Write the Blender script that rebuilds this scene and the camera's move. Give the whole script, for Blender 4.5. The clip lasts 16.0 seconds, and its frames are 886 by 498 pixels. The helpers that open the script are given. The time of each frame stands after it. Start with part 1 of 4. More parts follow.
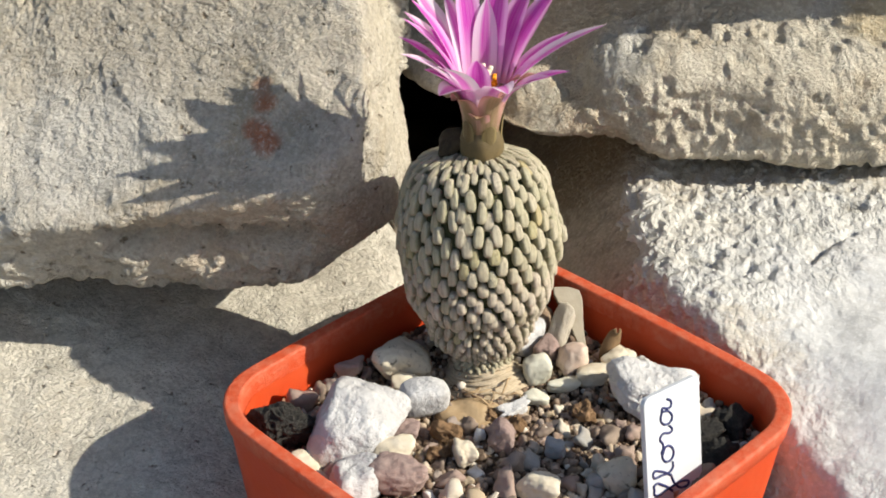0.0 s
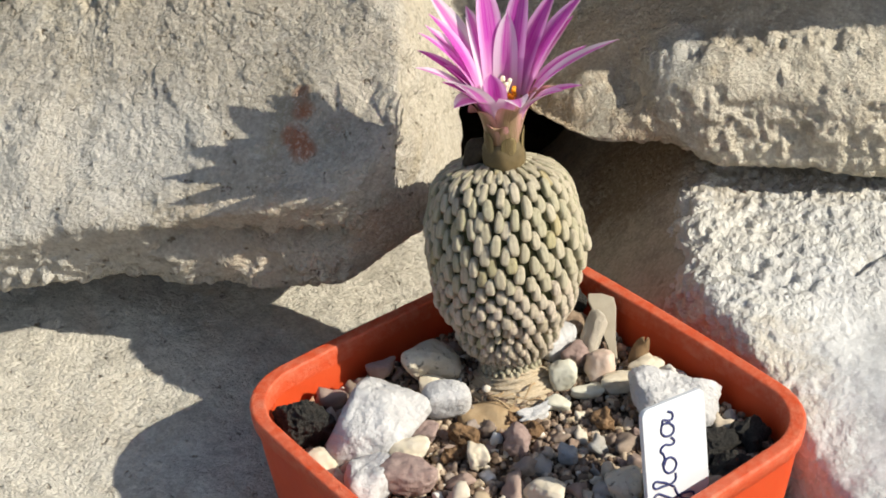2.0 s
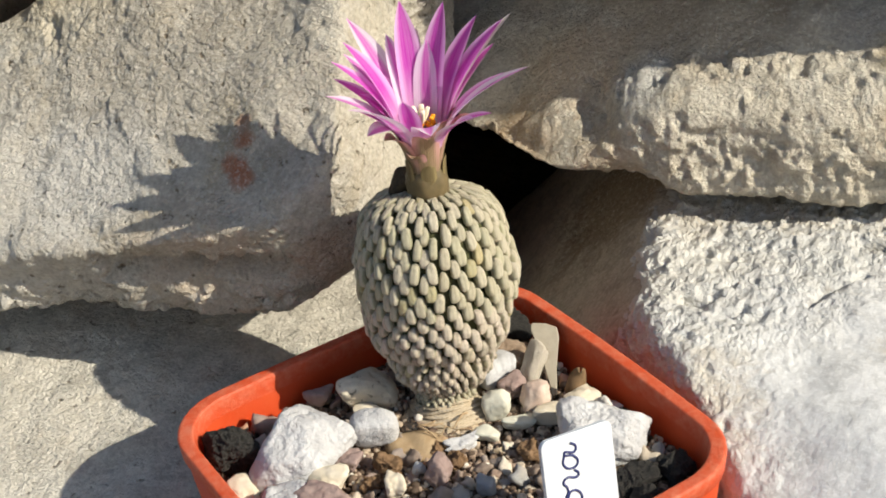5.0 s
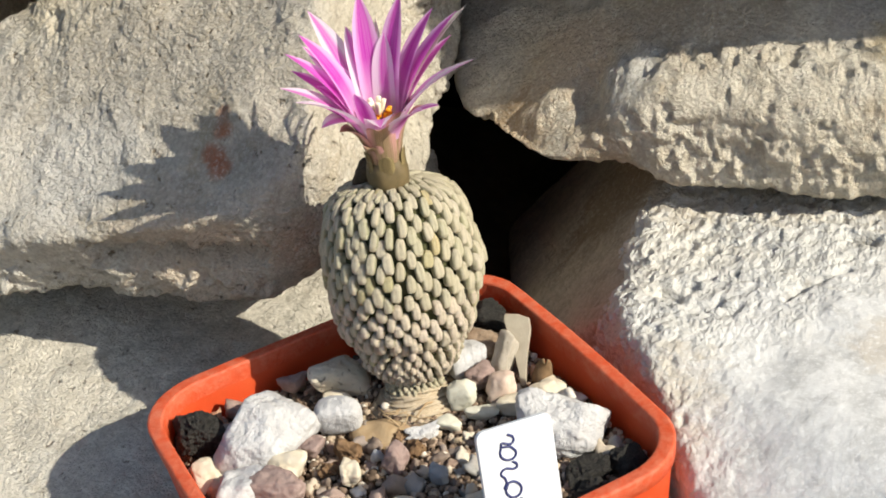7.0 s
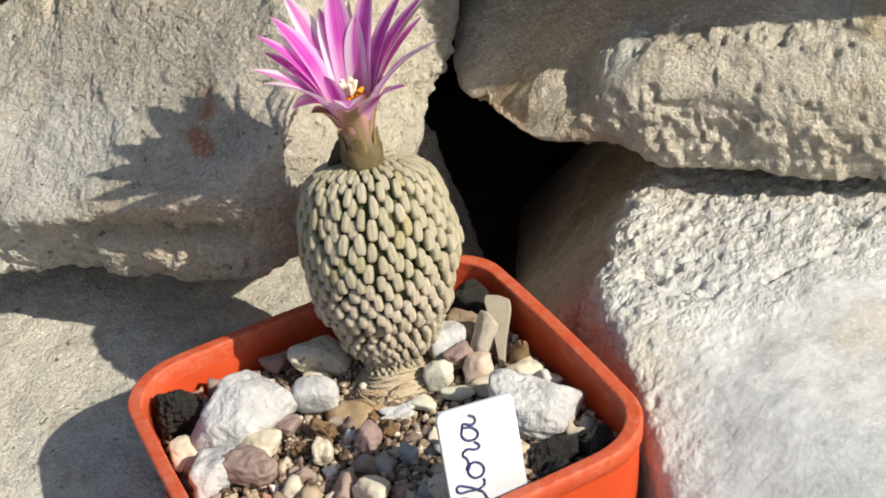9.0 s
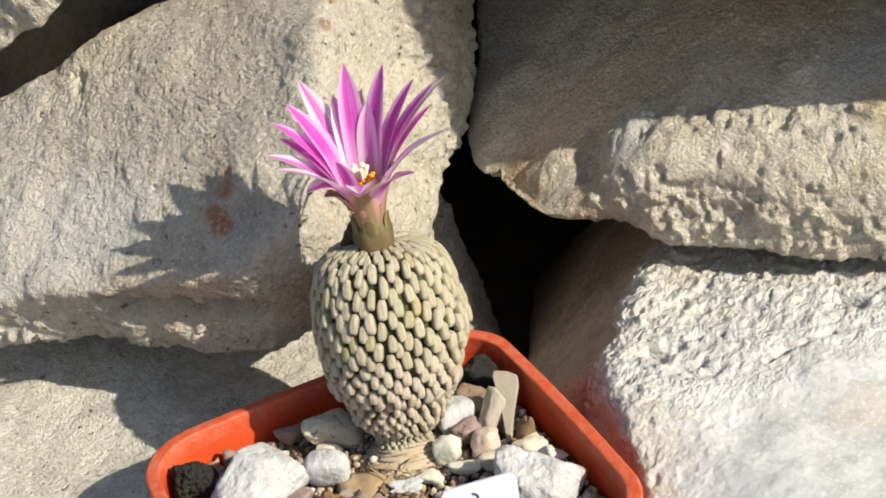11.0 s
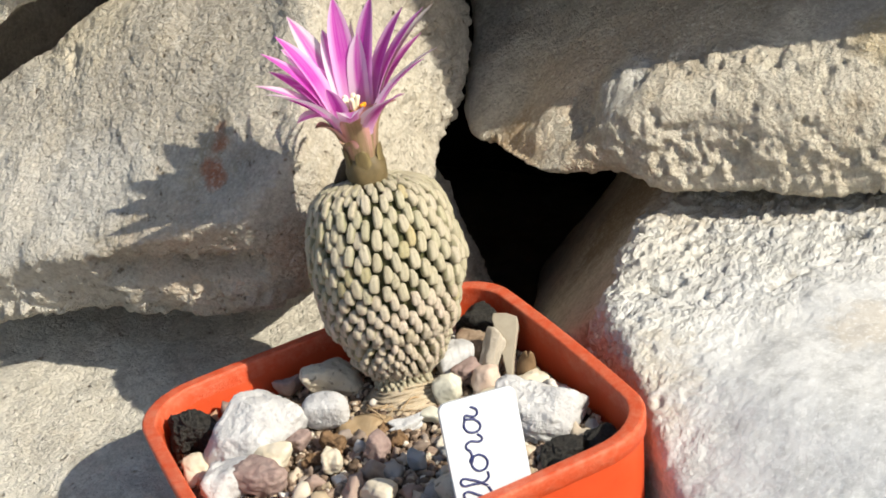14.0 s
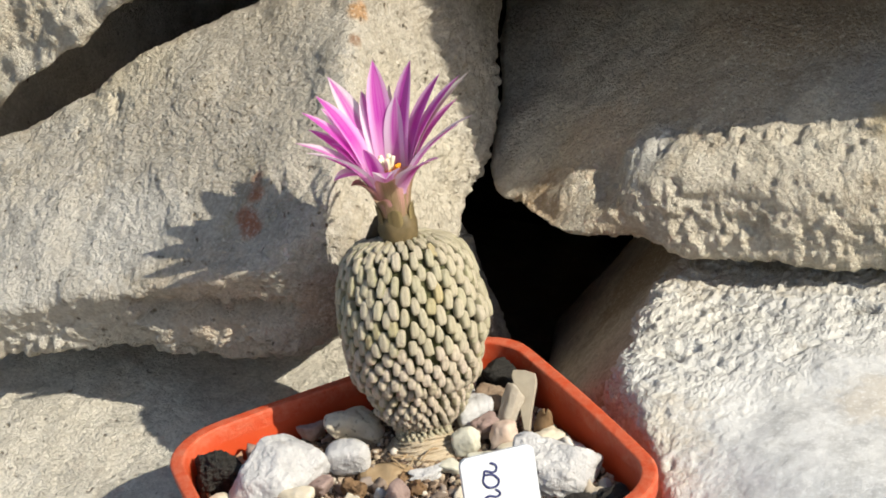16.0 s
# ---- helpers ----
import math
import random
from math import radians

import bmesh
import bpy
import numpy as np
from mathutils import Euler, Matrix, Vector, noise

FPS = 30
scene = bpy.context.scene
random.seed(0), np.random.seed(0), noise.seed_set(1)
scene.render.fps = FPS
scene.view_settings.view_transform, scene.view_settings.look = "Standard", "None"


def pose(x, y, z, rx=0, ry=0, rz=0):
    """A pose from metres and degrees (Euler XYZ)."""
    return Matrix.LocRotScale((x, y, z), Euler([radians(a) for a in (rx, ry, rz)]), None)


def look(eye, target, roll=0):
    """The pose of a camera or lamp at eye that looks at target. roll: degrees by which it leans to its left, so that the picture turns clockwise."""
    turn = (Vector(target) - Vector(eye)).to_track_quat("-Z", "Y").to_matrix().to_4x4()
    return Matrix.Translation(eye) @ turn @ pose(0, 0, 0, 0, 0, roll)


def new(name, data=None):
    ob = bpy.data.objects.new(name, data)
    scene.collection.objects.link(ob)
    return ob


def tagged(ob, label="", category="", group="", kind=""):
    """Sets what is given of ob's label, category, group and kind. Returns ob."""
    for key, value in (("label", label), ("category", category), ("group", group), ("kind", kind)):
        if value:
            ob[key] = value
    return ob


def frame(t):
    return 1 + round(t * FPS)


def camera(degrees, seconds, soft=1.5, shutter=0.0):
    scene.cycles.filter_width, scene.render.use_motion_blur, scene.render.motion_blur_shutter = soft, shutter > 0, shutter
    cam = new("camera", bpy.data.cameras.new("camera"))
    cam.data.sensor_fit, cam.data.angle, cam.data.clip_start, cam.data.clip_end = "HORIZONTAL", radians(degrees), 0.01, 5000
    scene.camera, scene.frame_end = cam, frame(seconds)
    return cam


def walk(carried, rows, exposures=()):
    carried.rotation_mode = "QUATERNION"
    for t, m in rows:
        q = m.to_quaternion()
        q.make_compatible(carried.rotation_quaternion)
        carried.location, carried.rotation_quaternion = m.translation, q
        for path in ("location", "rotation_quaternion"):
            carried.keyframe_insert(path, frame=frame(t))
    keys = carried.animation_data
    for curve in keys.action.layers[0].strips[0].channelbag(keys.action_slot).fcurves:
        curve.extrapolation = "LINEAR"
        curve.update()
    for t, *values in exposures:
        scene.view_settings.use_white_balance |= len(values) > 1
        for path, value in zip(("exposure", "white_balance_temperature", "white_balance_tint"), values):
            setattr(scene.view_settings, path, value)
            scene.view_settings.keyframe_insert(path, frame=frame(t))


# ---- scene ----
cam = camera(29.21, 16.0, 1.8)
PATH = [
    (0.0, pose(0.00937, -0.21311, 0.22189, 58.134, -0.661, 5.725)),
    (0.5, pose(0.02331, -0.20826, 0.22478, 58.014, -0.350, 6.629)),
    (1.0, pose(0.03801, -0.20605, 0.22466, 57.743, 0.863, 9.334)),
    (1.5, pose(0.04077, -0.20813, 0.22758, 57.446, 1.815, 11.415)),
    (2.0, pose(0.04093, -0.21086, 0.22949, 57.346, 2.338, 12.576)),
    (2.5, pose(0.04409, -0.20952, 0.22926, 57.509, 2.392, 12.842)),
    (3.0, pose(0.05229, -0.20468, 0.22757, 57.709, 2.727, 13.194)),
    (3.5, pose(0.05950, -0.20264, 0.22531, 57.841, 3.005, 13.724)),
    (3.7, pose(0.06220, -0.20293, 0.22674, 58.138, 3.389, 14.360)),
    (5.8, pose(0.09786, -0.19099, 0.22463, 58.525, 6.432, 20.333)),
    (6.0, pose(0.10284, -0.18802, 0.22248, 58.443, 6.719, 20.949)),
    (6.5, pose(0.11063, -0.18557, 0.22224, 58.496, 7.137, 21.646)),
    (7.0, pose(0.11354, -0.18849, 0.22429, 58.762, 7.984, 23.319)),
    (7.5, pose(0.11544, -0.18486, 0.22132, 58.740, 8.598, 24.746)),
    (8.0, pose(0.11794, -0.18145, 0.21930, 58.802, 8.780, 25.233)),
    (8.2, pose(0.12069, -0.17929, 0.21950, 58.725, 8.926, 25.469)),
    (10.3, pose(0.14076, -0.18497, 0.22854, 58.588, 9.616, 26.559)),
    (10.5, pose(0.14148, -0.18473, 0.22992, 58.977, 9.525, 26.766)),
    (11.0, pose(0.13805, -0.18191, 0.23107, 60.055, 9.738, 27.288)),
    (11.5, pose(0.13586, -0.18163, 0.22902, 60.294, 9.903, 27.680)),
    (12.0, pose(0.13894, -0.18605, 0.23327, 60.706, 9.988, 27.768)),
    (12.5, pose(0.14158, -0.18746, 0.23469, 60.956, 10.038, 27.770)),
    (13.0, pose(0.14114, -0.18770, 0.23175, 61.512, 10.224, 27.778)),
    (13.5, pose(0.14412, -0.19213, 0.21123, 63.293, 10.829, 27.428)),
    (14.0, pose(0.14271, -0.19458, 0.20036, 64.458, 11.455, 27.105)),
    (14.5, pose(0.14347, -0.19620, 0.19847, 65.234, 10.609, 27.689)),
    (15.0, pose(0.14318, -0.19454, 0.20088, 65.458, 9.708, 28.040)),
    (15.5, pose(0.14386, -0.19882, 0.20696, 65.715, 9.409, 28.267)),
    (16.0, pose(0.14451, -0.20240, 0.20971, 65.708, 9.249, 28.343)),
]
EXPOSURE = [(0.0, 0.28, 6900, 10), (0.5, 0.20, 6900, 10), (2.0, 0.23, 6900, 10), (3.5, 0.20, 6900, 10), (6.0, 0.15, 6900, 10), (6.5, 0.04, 6900, 10), (7.0, 0.26, 6900, 10), (7.5, 0.18, 6900, 10), (8.0, 0.18, 6900, 10), (10.5, 0.08, 6900, 10), (11.0, 0.25, 6900, 10), (11.5, 0.21, 6900, 10), (12.0, 0.08, 6900, 10), (12.5, 0.03, 6900, 10), (13.0, 0.16, 6900, 10), (13.5, 0.30, 6900, 10), (14.0, 0.30, 6900, 10), (14.5, 0.20, 6900, 10), (16.0, 0.18, 6900, 10)]
walk(cam, PATH, EXPOSURE)

MM = 0.001

# ---- light ----
SUN_EL, SUN_AZ = 34.0, 5.0          # degrees: height, and turn from +x towards -y
to_sun = Vector((math.cos(radians(SUN_EL)) * math.cos(radians(SUN_AZ)),
                 -math.cos(radians(SUN_EL)) * math.sin(radians(SUN_AZ)),
                 math.sin(radians(SUN_EL))))
world = bpy.data.worlds.new("sky")
scene.world = world
world.use_nodes = True
wn = world.node_tree.nodes
sky = wn.new("ShaderNodeTexSky")
sky.sky_type, sky.sun_disc = "NISHITA", False
sky.sun_elevation = radians(SUN_EL)
sky.sun_rotation = math.atan2(to_sun.x, to_sun.y)
world.node_tree.links.new(sky.outputs[0], wn["Background"].inputs[0])
wn["Background"].inputs[1].default_value = 0.12
lamp = bpy.data.lights.new("sun", "SUN")
lamp.energy, lamp.angle, lamp.color = 5.0, radians(0.55), (0.975, 0.945, 0.845)
new("sun", lamp).matrix_world = look(to_sun, (0, 0, 0))
scene.view_settings.exposure = 0.0


# ---- materials ----
def material(name, rough=0.8, spec=0.3):
    m = bpy.data.materials.new(name)
    m.use_nodes = True
    b = m.node_tree.nodes["Principled BSDF"]
    b.inputs["Roughness"].default_value = rough
    b.inputs["Specular IOR Level"].default_value = spec
    return m, m.node_tree.nodes, m.node_tree.links, b


def coords(nodes, kind="Object"):
    return nodes.new("ShaderNodeTexCoord").outputs[kind]


def noise_tex(nodes, links, vec, scale, detail=6, rough=0.6, distort=0.0):
    n = nodes.new("ShaderNodeTexNoise")
    n.inputs["Scale"].default_value = scale
    n.inputs["Detail"].default_value = detail
    n.inputs["Roughness"].default_value = rough
    n.inputs["Distortion"].default_value = distort
    links.new(vec, n.inputs["Vector"])
    return n.outputs["Fac"]


def noise_colour(nodes, links, vec, scale):
    n = nodes.new("ShaderNodeTexNoise")
    n.inputs["Scale"].default_value = scale
    links.new(vec, n.inputs["Vector"])
    return n.outputs["Color"]


def voronoi_tex(nodes, links, vec, scale, feature="F1"):
    n = nodes.new("ShaderNodeTexVoronoi")
    n.feature = feature
    n.inputs["Scale"].default_value = scale
    links.new(vec, n.inputs["Vector"])
    return n.outputs["Distance"]


def ramp(nodes, links, fac, stops, mode="LINEAR"):
    r = nodes.new("ShaderNodeValToRGB")
    r.color_ramp.interpolation = mode
    el = r.color_ramp.elements
    while len(el) < len(stops):
        el.new(0.5)
    for e, (p, c) in zip(el, stops):
        e.position = p
        e.color = (*c, 1) if len(c) == 3 else c
    links.new(fac, r.inputs["Fac"])
    return r.outputs["Color"]


def grey(nodes, links, fac, a, b):
    return ramp(nodes, links, fac, [(a, (0, 0, 0)), (b, (1, 1, 1))])


def mix(nodes, links, fac, a, b, mode="MIX"):
    n = nodes.new("ShaderNodeMix")
    n.data_type, n.blend_type = "RGBA", mode
    if hasattr(fac, "links"):
        links.new(fac, n.inputs[0])
    else:
        n.inputs[0].default_value = fac
    for s, v in ((6, a), (7, b)):
        if hasattr(v, "links"):
            links.new(v, n.inputs[s])
        else:
            n.inputs[s].default_value = (*v, 1)
    return n.outputs[2]


def maths(nodes, links, op, a, b):
    n = nodes.new("ShaderNodeMath")
    n.operation = op
    for i, v in enumerate((a, b)):
        if hasattr(v, "links"):
            links.new(v, n.inputs[i])
        else:
            n.inputs[i].default_value = v
    return n.outputs[0]


def bump(nodes, links, b, height, distance, strength=1.0):
    n = nodes.new("ShaderNodeBump")
    n.inputs["Distance"].default_value = distance
    n.inputs["Strength"].default_value = strength
    links.new(height, n.inputs["Height"])
    links.new(n.outputs[0], b.inputs["Normal"])


def limestone(name, cream, pale, dark, stain, stain_at=(0.62, 0.72), grain=1.0, spec=0.25, spots=(), speck=0.42, poro=1.0, relief=1.0, crystal=None):
    """Rough stone: two tones in patches, rusty stains, dark pores and grains, a granular relief; spots: rusty marks,
    cracks, tone zones and painted shade (place in mm, radius, colour).
    """
    m, n, l, b = material(name, 0.88, spec)
    v = coords(n)
    big = noise_tex(n, l, v, 30, 5, 0.62, 0.6)
    mid = noise_tex(n, l, v, 190, 7, 0.7, 0.2)
    fine = noise_tex(n, l, v, 1100, 6, 0.75)
    flake = maths(n, l, "ADD", maths(n, l, "MULTIPLY", noise_tex(n, l, v, 900, 6, 0.75, 0.3), 0.8), maths(n, l, "MULTIPLY", voronoi_tex(n, l, v, 1500), 0.3))
    c = mix(n, l, grey(n, l, big, 0.36, 0.64), cream, pale)
    c = mix(n, l, maths(n, l, "MULTIPLY", grey(n, l, mid, 0.45, 0.62), 0.7), c, tuple(0.66 * x for x in cream))
    st = noise_tex(n, l, v, 52, 6, 0.62, 1.0)
    c = mix(n, l, maths(n, l, "MULTIPLY", grey(n, l, st, *stain_at), 0.7), c, stain)
    for place, radius, colour, *weight in spots:
        d = n.new("ShaderNodeVectorMath")
        d.operation = "DISTANCE"
        l.new(v, d.inputs[0])
        d.inputs[1].default_value = [q * MM for q in place]
        e = maths(n, l, "ADD", maths(n, l, "DIVIDE", d.outputs["Value"], radius * MM), maths(n, l, "MULTIPLY", noise_tex(n, l, v, 260, 4, 0.65, 0.5), 1.3))
        c = mix(n, l, maths(n, l, "MULTIPLY", ramp(n, l, maths(n, l, "MULTIPLY", e, 0.5), [(0.60, (1, 1, 1)), (0.84, (0, 0, 0))]), weight[0] if weight else 0.85), c, colour)
    c = mix(n, l, maths(n, l, "MULTIPLY", grey(n, l, fine, 0.50, 0.62), speck), c, tuple(0.5 * x + 0.25 * y for x, y in zip(cream, dark)))
    c = mix(n, l, maths(n, l, "MULTIPLY", ramp(n, l, fine, [(0.36, (1, 1, 1)), (0.48, (0, 0, 0))]), 0.65), c, tuple(min(0.85, 1.15 * x) for x in pale))
    pores = noise_tex(n, l, v, 520, 3, 0.6, 0.0)
    c = mix(n, l, maths(n, l, "MULTIPLY", grey(n, l, pores, 0.66, 0.72), 0.85 * poro), c, dark)
    l.new(c, b.inputs["Base Color"])
    h = maths(n, l, "ADD", maths(n, l, "MULTIPLY", mid, 0.38), maths(n, l, "ADD", maths(n, l, "MULTIPLY", flake, relief), maths(n, l, "MULTIPLY", fine, 0.4)))
    h = maths(n, l, "SUBTRACT", h, maths(n, l, "MULTIPLY", grey(n, l, pores, 0.62, 0.74), 0.9 * poro))
    if crystal:
        place, radius = crystal
        w = n.new("ShaderNodeTexVoronoi")
        w.distance = "CHEBYCHEV"
        w.inputs["Scale"].default_value = 400
        w.inputs["Detail"].default_value = 2.0
        w.inputs["Roughness"].default_value = 0.6
        turn = n.new("ShaderNodeMapping")
        turn.inputs["Rotation"].default_value = (0.5, 0.7, 0.4)
        turn.inputs["Scale"].default_value = (1.0, 0.6, 1.3)
        l.new(v, turn.inputs["Vector"])
        warped = mix(n, l, 0.002, turn.outputs[0], noise_colour(n, l, v, 150), "ADD")
        l.new(warped, w.inputs["Vector"])
        d = n.new("ShaderNodeVectorMath")
        d.operation = "DISTANCE"
        l.new(v, d.inputs[0])
        d.inputs[1].default_value = [q * MM for q in place]
        e = maths(n, l, "ADD", maths(n, l, "DIVIDE", d.outputs["Value"], radius * MM), maths(n, l, "MULTIPLY", noise_tex(n, l, v, 60, 4, 0.65, 0.5), 0.9))
        rough_zone = grey(n, l, maths(n, l, "MULTIPLY", e, 0.5), 0.58, 0.82)
        h = maths(n, l, "MULTIPLY", h, maths(n, l, "ADD", maths(n, l, "MULTIPLY", rough_zone, 0.65), 0.35))
        h = maths(n, l, "ADD", h, maths(n, l, "MULTIPLY", maths(n, l, "MULTIPLY", w.outputs["Distance"], 1.15), rough_zone))
        # random crystal cells in a darker grey
        dark_cells = ramp(n, l, w.outputs["Color"], [(0.10, (1, 1, 1)), (0.26, (0, 0, 0))])
        c = mix(n, l, maths(n, l, "MULTIPLY", maths(n, l, "MULTIPLY", dark_cells, rough_zone), 0.8), c, (0.36, 0.35, 0.35))
        c = mix(n, l, maths(n, l, "MULTIPLY", rough_zone, 0.45), c, (0.56, 0.54, 0.48))
        l.new(c, b.inputs["Base Color"])
    bump(n, l, b, h, 0.0013 * grain, 0.95)
    return m


STONE_GREY = limestone("grey_limestone", (0.555, 0.495, 0.405), (0.635, 0.60, 0.53), (0.17, 0.125, 0.08), (0.50, 0.41, 0.27), (0.55, 0.72), spots=[
    ((-44.0, 33.0, 98.0), 2.1, (0.45, 0.15, 0.06)), ((-43.0, 30.5, 95.8), 2.4, (0.45, 0.15, 0.06)), ((-43.6, 27.6, 92.2), 2.9, (0.43, 0.15, 0.07)), ((-42.0, 26.0, 90.6), 2.8, (0.43, 0.15, 0.07)),
    ((-34.5, 63.9, 120.0), 3.0, (0.52, 0.27, 0.10)), ((-32.4, 57.6, 116.2), 1.7, (0.30, 0.15, 0.08)), ((-71.3, 34.6, 97.8), 0.9, (0.45, 0.20, 0.08)), ((-33.0, 30.0, 82.0), 5.5, (0.42, 0.25, 0.13)),
    ((-62, 50, 108), 30, (0.40, 0.355, 0.285), 0.55), ((-92, 16, 82), 26, (0.70, 0.67, 0.61), 0.6), ((-70, 26, 90), 14, (0.68, 0.66, 0.62), 0.45), ((-26, 60, 88), 30, (0.70, 0.63, 0.50), 0.65),
    # first zone: tan-pink under the lip, lightened to stand for bounce light
    ((-48, 20, 73), 17, (0.66, 0.54, 0.42), 0.7), ((-30, 28, 77), 8, (0.50, 0.34, 0.24), 0.6), ((-88, 56, 110), 17, (0.70, 0.61, 0.45), 0.6)])
STONE_LEDGE = limestone("cream_limestone", (0.66, 0.61, 0.515), (0.715, 0.675, 0.59), (0.22, 0.17, 0.12), (0.45, 0.36, 0.25), (0.62, 0.8), 0.8)
STONE_TAN = limestone("tan_limestone", (0.56, 0.495, 0.39), (0.64, 0.59, 0.51), (0.16, 0.11, 0.07), (0.40, 0.29, 0.18), (0.54, 0.72), 1.2)
STONE_ZONED = limestone("zoned_tan_limestone", (0.72, 0.635, 0.50), (0.77, 0.71, 0.60), (0.20, 0.15, 0.10), (0.52, 0.40, 0.26), (0.56, 0.74), 1.1, relief=1.3, poro=0.35, spots=[
    # brown zones, partly stone colour, partly shade put on the upper face and underside
    ((24, 98, 96), 24, (0.56, 0.46, 0.335)), ((2, 90, 82), 12, (0.62, 0.50, 0.37)), ((60, 99, 97), 16, (0.53, 0.49, 0.44)), ((62, 89, 90), 7, (0.58, 0.47, 0.30)), ((40, 115, 110), 25, (0.42, 0.32, 0.22)), ((-10, 78, 69), 13, (0.50, 0.34, 0.20), 0.7), ((10, 75, 71), 9, (0.55, 0.39, 0.24), 0.6), ((15, 80, 84), 9, (0.72, 0.71, 0.67), 0.7)])
STONE_WHITE = limestone("white_limestone", (0.59, 0.59, 0.58), (0.66, 0.66, 0.655), (0.26, 0.23, 0.20), (0.60, 0.56, 0.50), (0.66, 0.85), 0.6, 0.45, speck=0.06, poro=0.12, relief=0.35, crystal=((78, 18, 60), 40), spots=[
    ((51.3, 48.6, 61.8), 1.5, (0.14, 0.12, 0.11)), ((53.6, 52.4, 61.8), 1.4, (0.14, 0.12, 0.11)), ((60.2, 67.2, 62.0), 3.0, (0.20, 0.18, 0.15)), ((36.3, 40.7, 62.0), 5.0, (0.40, 0.41, 0.43)),
    # tan zone at (34, 22, 50) is darkened against the pot's red bounce
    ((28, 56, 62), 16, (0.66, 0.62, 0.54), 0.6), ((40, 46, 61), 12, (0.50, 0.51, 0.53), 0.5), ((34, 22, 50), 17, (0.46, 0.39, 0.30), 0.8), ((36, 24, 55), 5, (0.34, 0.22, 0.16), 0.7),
    # last four: tan strip with the tan block's shadow put into its colour
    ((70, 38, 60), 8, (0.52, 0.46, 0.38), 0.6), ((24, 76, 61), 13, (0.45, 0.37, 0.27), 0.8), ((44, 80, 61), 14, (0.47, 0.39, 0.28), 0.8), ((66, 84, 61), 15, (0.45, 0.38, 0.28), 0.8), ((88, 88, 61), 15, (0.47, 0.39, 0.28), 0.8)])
STONE_SHADED_SIDE = limestone("brown_stone", (0.47, 0.395, 0.295), (0.54, 0.47, 0.37), (0.15, 0.11, 0.07), (0.27, 0.19, 0.12), poro=0.4, relief=0.5, spots=[
    # first spot is the shade under the tan block, put into the colour
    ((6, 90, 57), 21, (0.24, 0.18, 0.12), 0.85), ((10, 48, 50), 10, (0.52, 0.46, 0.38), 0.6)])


def plain_grainy(name, a, b_, scale, rough, spec=0.3, bump_mm=0.2, pores=0.0, dark=(0.1, 0.08, 0.06)):
    m, n, l, b = material(name, rough, spec)
    v = coords(n)
    f = noise_tex(n, l, v, scale, 6, 0.65, 0.4)
    c = mix(n, l, grey(n, l, f, 0.35, 0.68), a, b_)
    if pores:
        p = noise_tex(n, l, v, scale * 3.1, 3, 0.5, 0.5)
        c = mix(n, l, maths(n, l, "MULTIPLY", grey(n, l, p, 0.60, 0.70), pores), c, dark)
    l.new(c, b.inputs["Base Color"])
    bump(n, l, b, noise_tex(n, l, v, scale * 2.2, 5, 0.7), bump_mm * MM)
    return m


# ---- mesh helpers ----
def hash3(ix, iy, iz, seed):
    h = (ix * 374761393 + iy * 668265263 + iz * 2147483647 + seed * 974711) & 0xFFFFFFFF
    h = ((h ^ (h >> 13)) * 1274126177) & 0xFFFFFFFF
    h = h ^ (h >> 16)
    return (h & 0xFFFF) / 32767.5 - 1.0


def vnoise(p, seed=0):
    i = np.floor(p).astype(np.int64)
    f = p - i
    f = f * f * f * (f * (f * 6 - 15) + 10)
    out = 0.0
    for dx in (0, 1):
        wx = f[:, 0] if dx else 1 - f[:, 0]
        for dy in (0, 1):
            wy = f[:, 1] if dy else 1 - f[:, 1]
            for dz in (0, 1):
                wz = f[:, 2] if dz else 1 - f[:, 2]
                out = out + wx * wy * wz * hash3(i[:, 0] + dx, i[:, 1] + dy, i[:, 2] + dz, seed)
    return out


def fbm(p, scale, octaves, seed=0, gain=0.5):
    out, a, q = 0.0, 1.0, p / scale
    for o in range(octaves):
        out = out + a * vnoise(q + 17.3 * o, seed + o)
        a *= gain
        q = q * 2.03
    return out


def ridged(p, scale, octaves, seed=0):
    out, a, q = 0.0, 1.0, p / scale
    for o in range(octaves):
        out = out + a * (1 - 2 * np.abs(vnoise(q + 9.1 * o, seed + o)))
        a *= 0.5
        q = q * 2.1
    return out


def facets(p, scale, seed=0, tilt=1.2):
    """Broken-crystal relief: the space falls into cells, each with its own height and slope."""
    q = p / scale
    i = np.floor(q).astype(np.int64)
    best, cell, centre = np.full(len(q), 9.0), i.copy(), q.copy()
    for dx in (-1, 0, 1):
        for dy in (-1, 0, 1):
            for dz in (-1, 0, 1):
                k = i + np.array((dx, dy, dz))
                c = k + 0.5 + 0.42 * np.stack([hash3(k[:, 0], k[:, 1], k[:, 2], seed + m) for m in range(3)], 1)
                d = ((q - c) ** 2).sum(1)
                near = d < best
                best = np.where(near, d, best)
                cell[near], centre[near] = k[near], c[near]
    slope = np.stack([hash3(cell[:, 0], cell[:, 1], cell[:, 2], seed + 5 + m) for m in range(3)], 1)
    return 0.5 * hash3(cell[:, 0], cell[:, 1], cell[:, 2], seed + 9) + tilt * ((q - centre) * slope).sum(1)


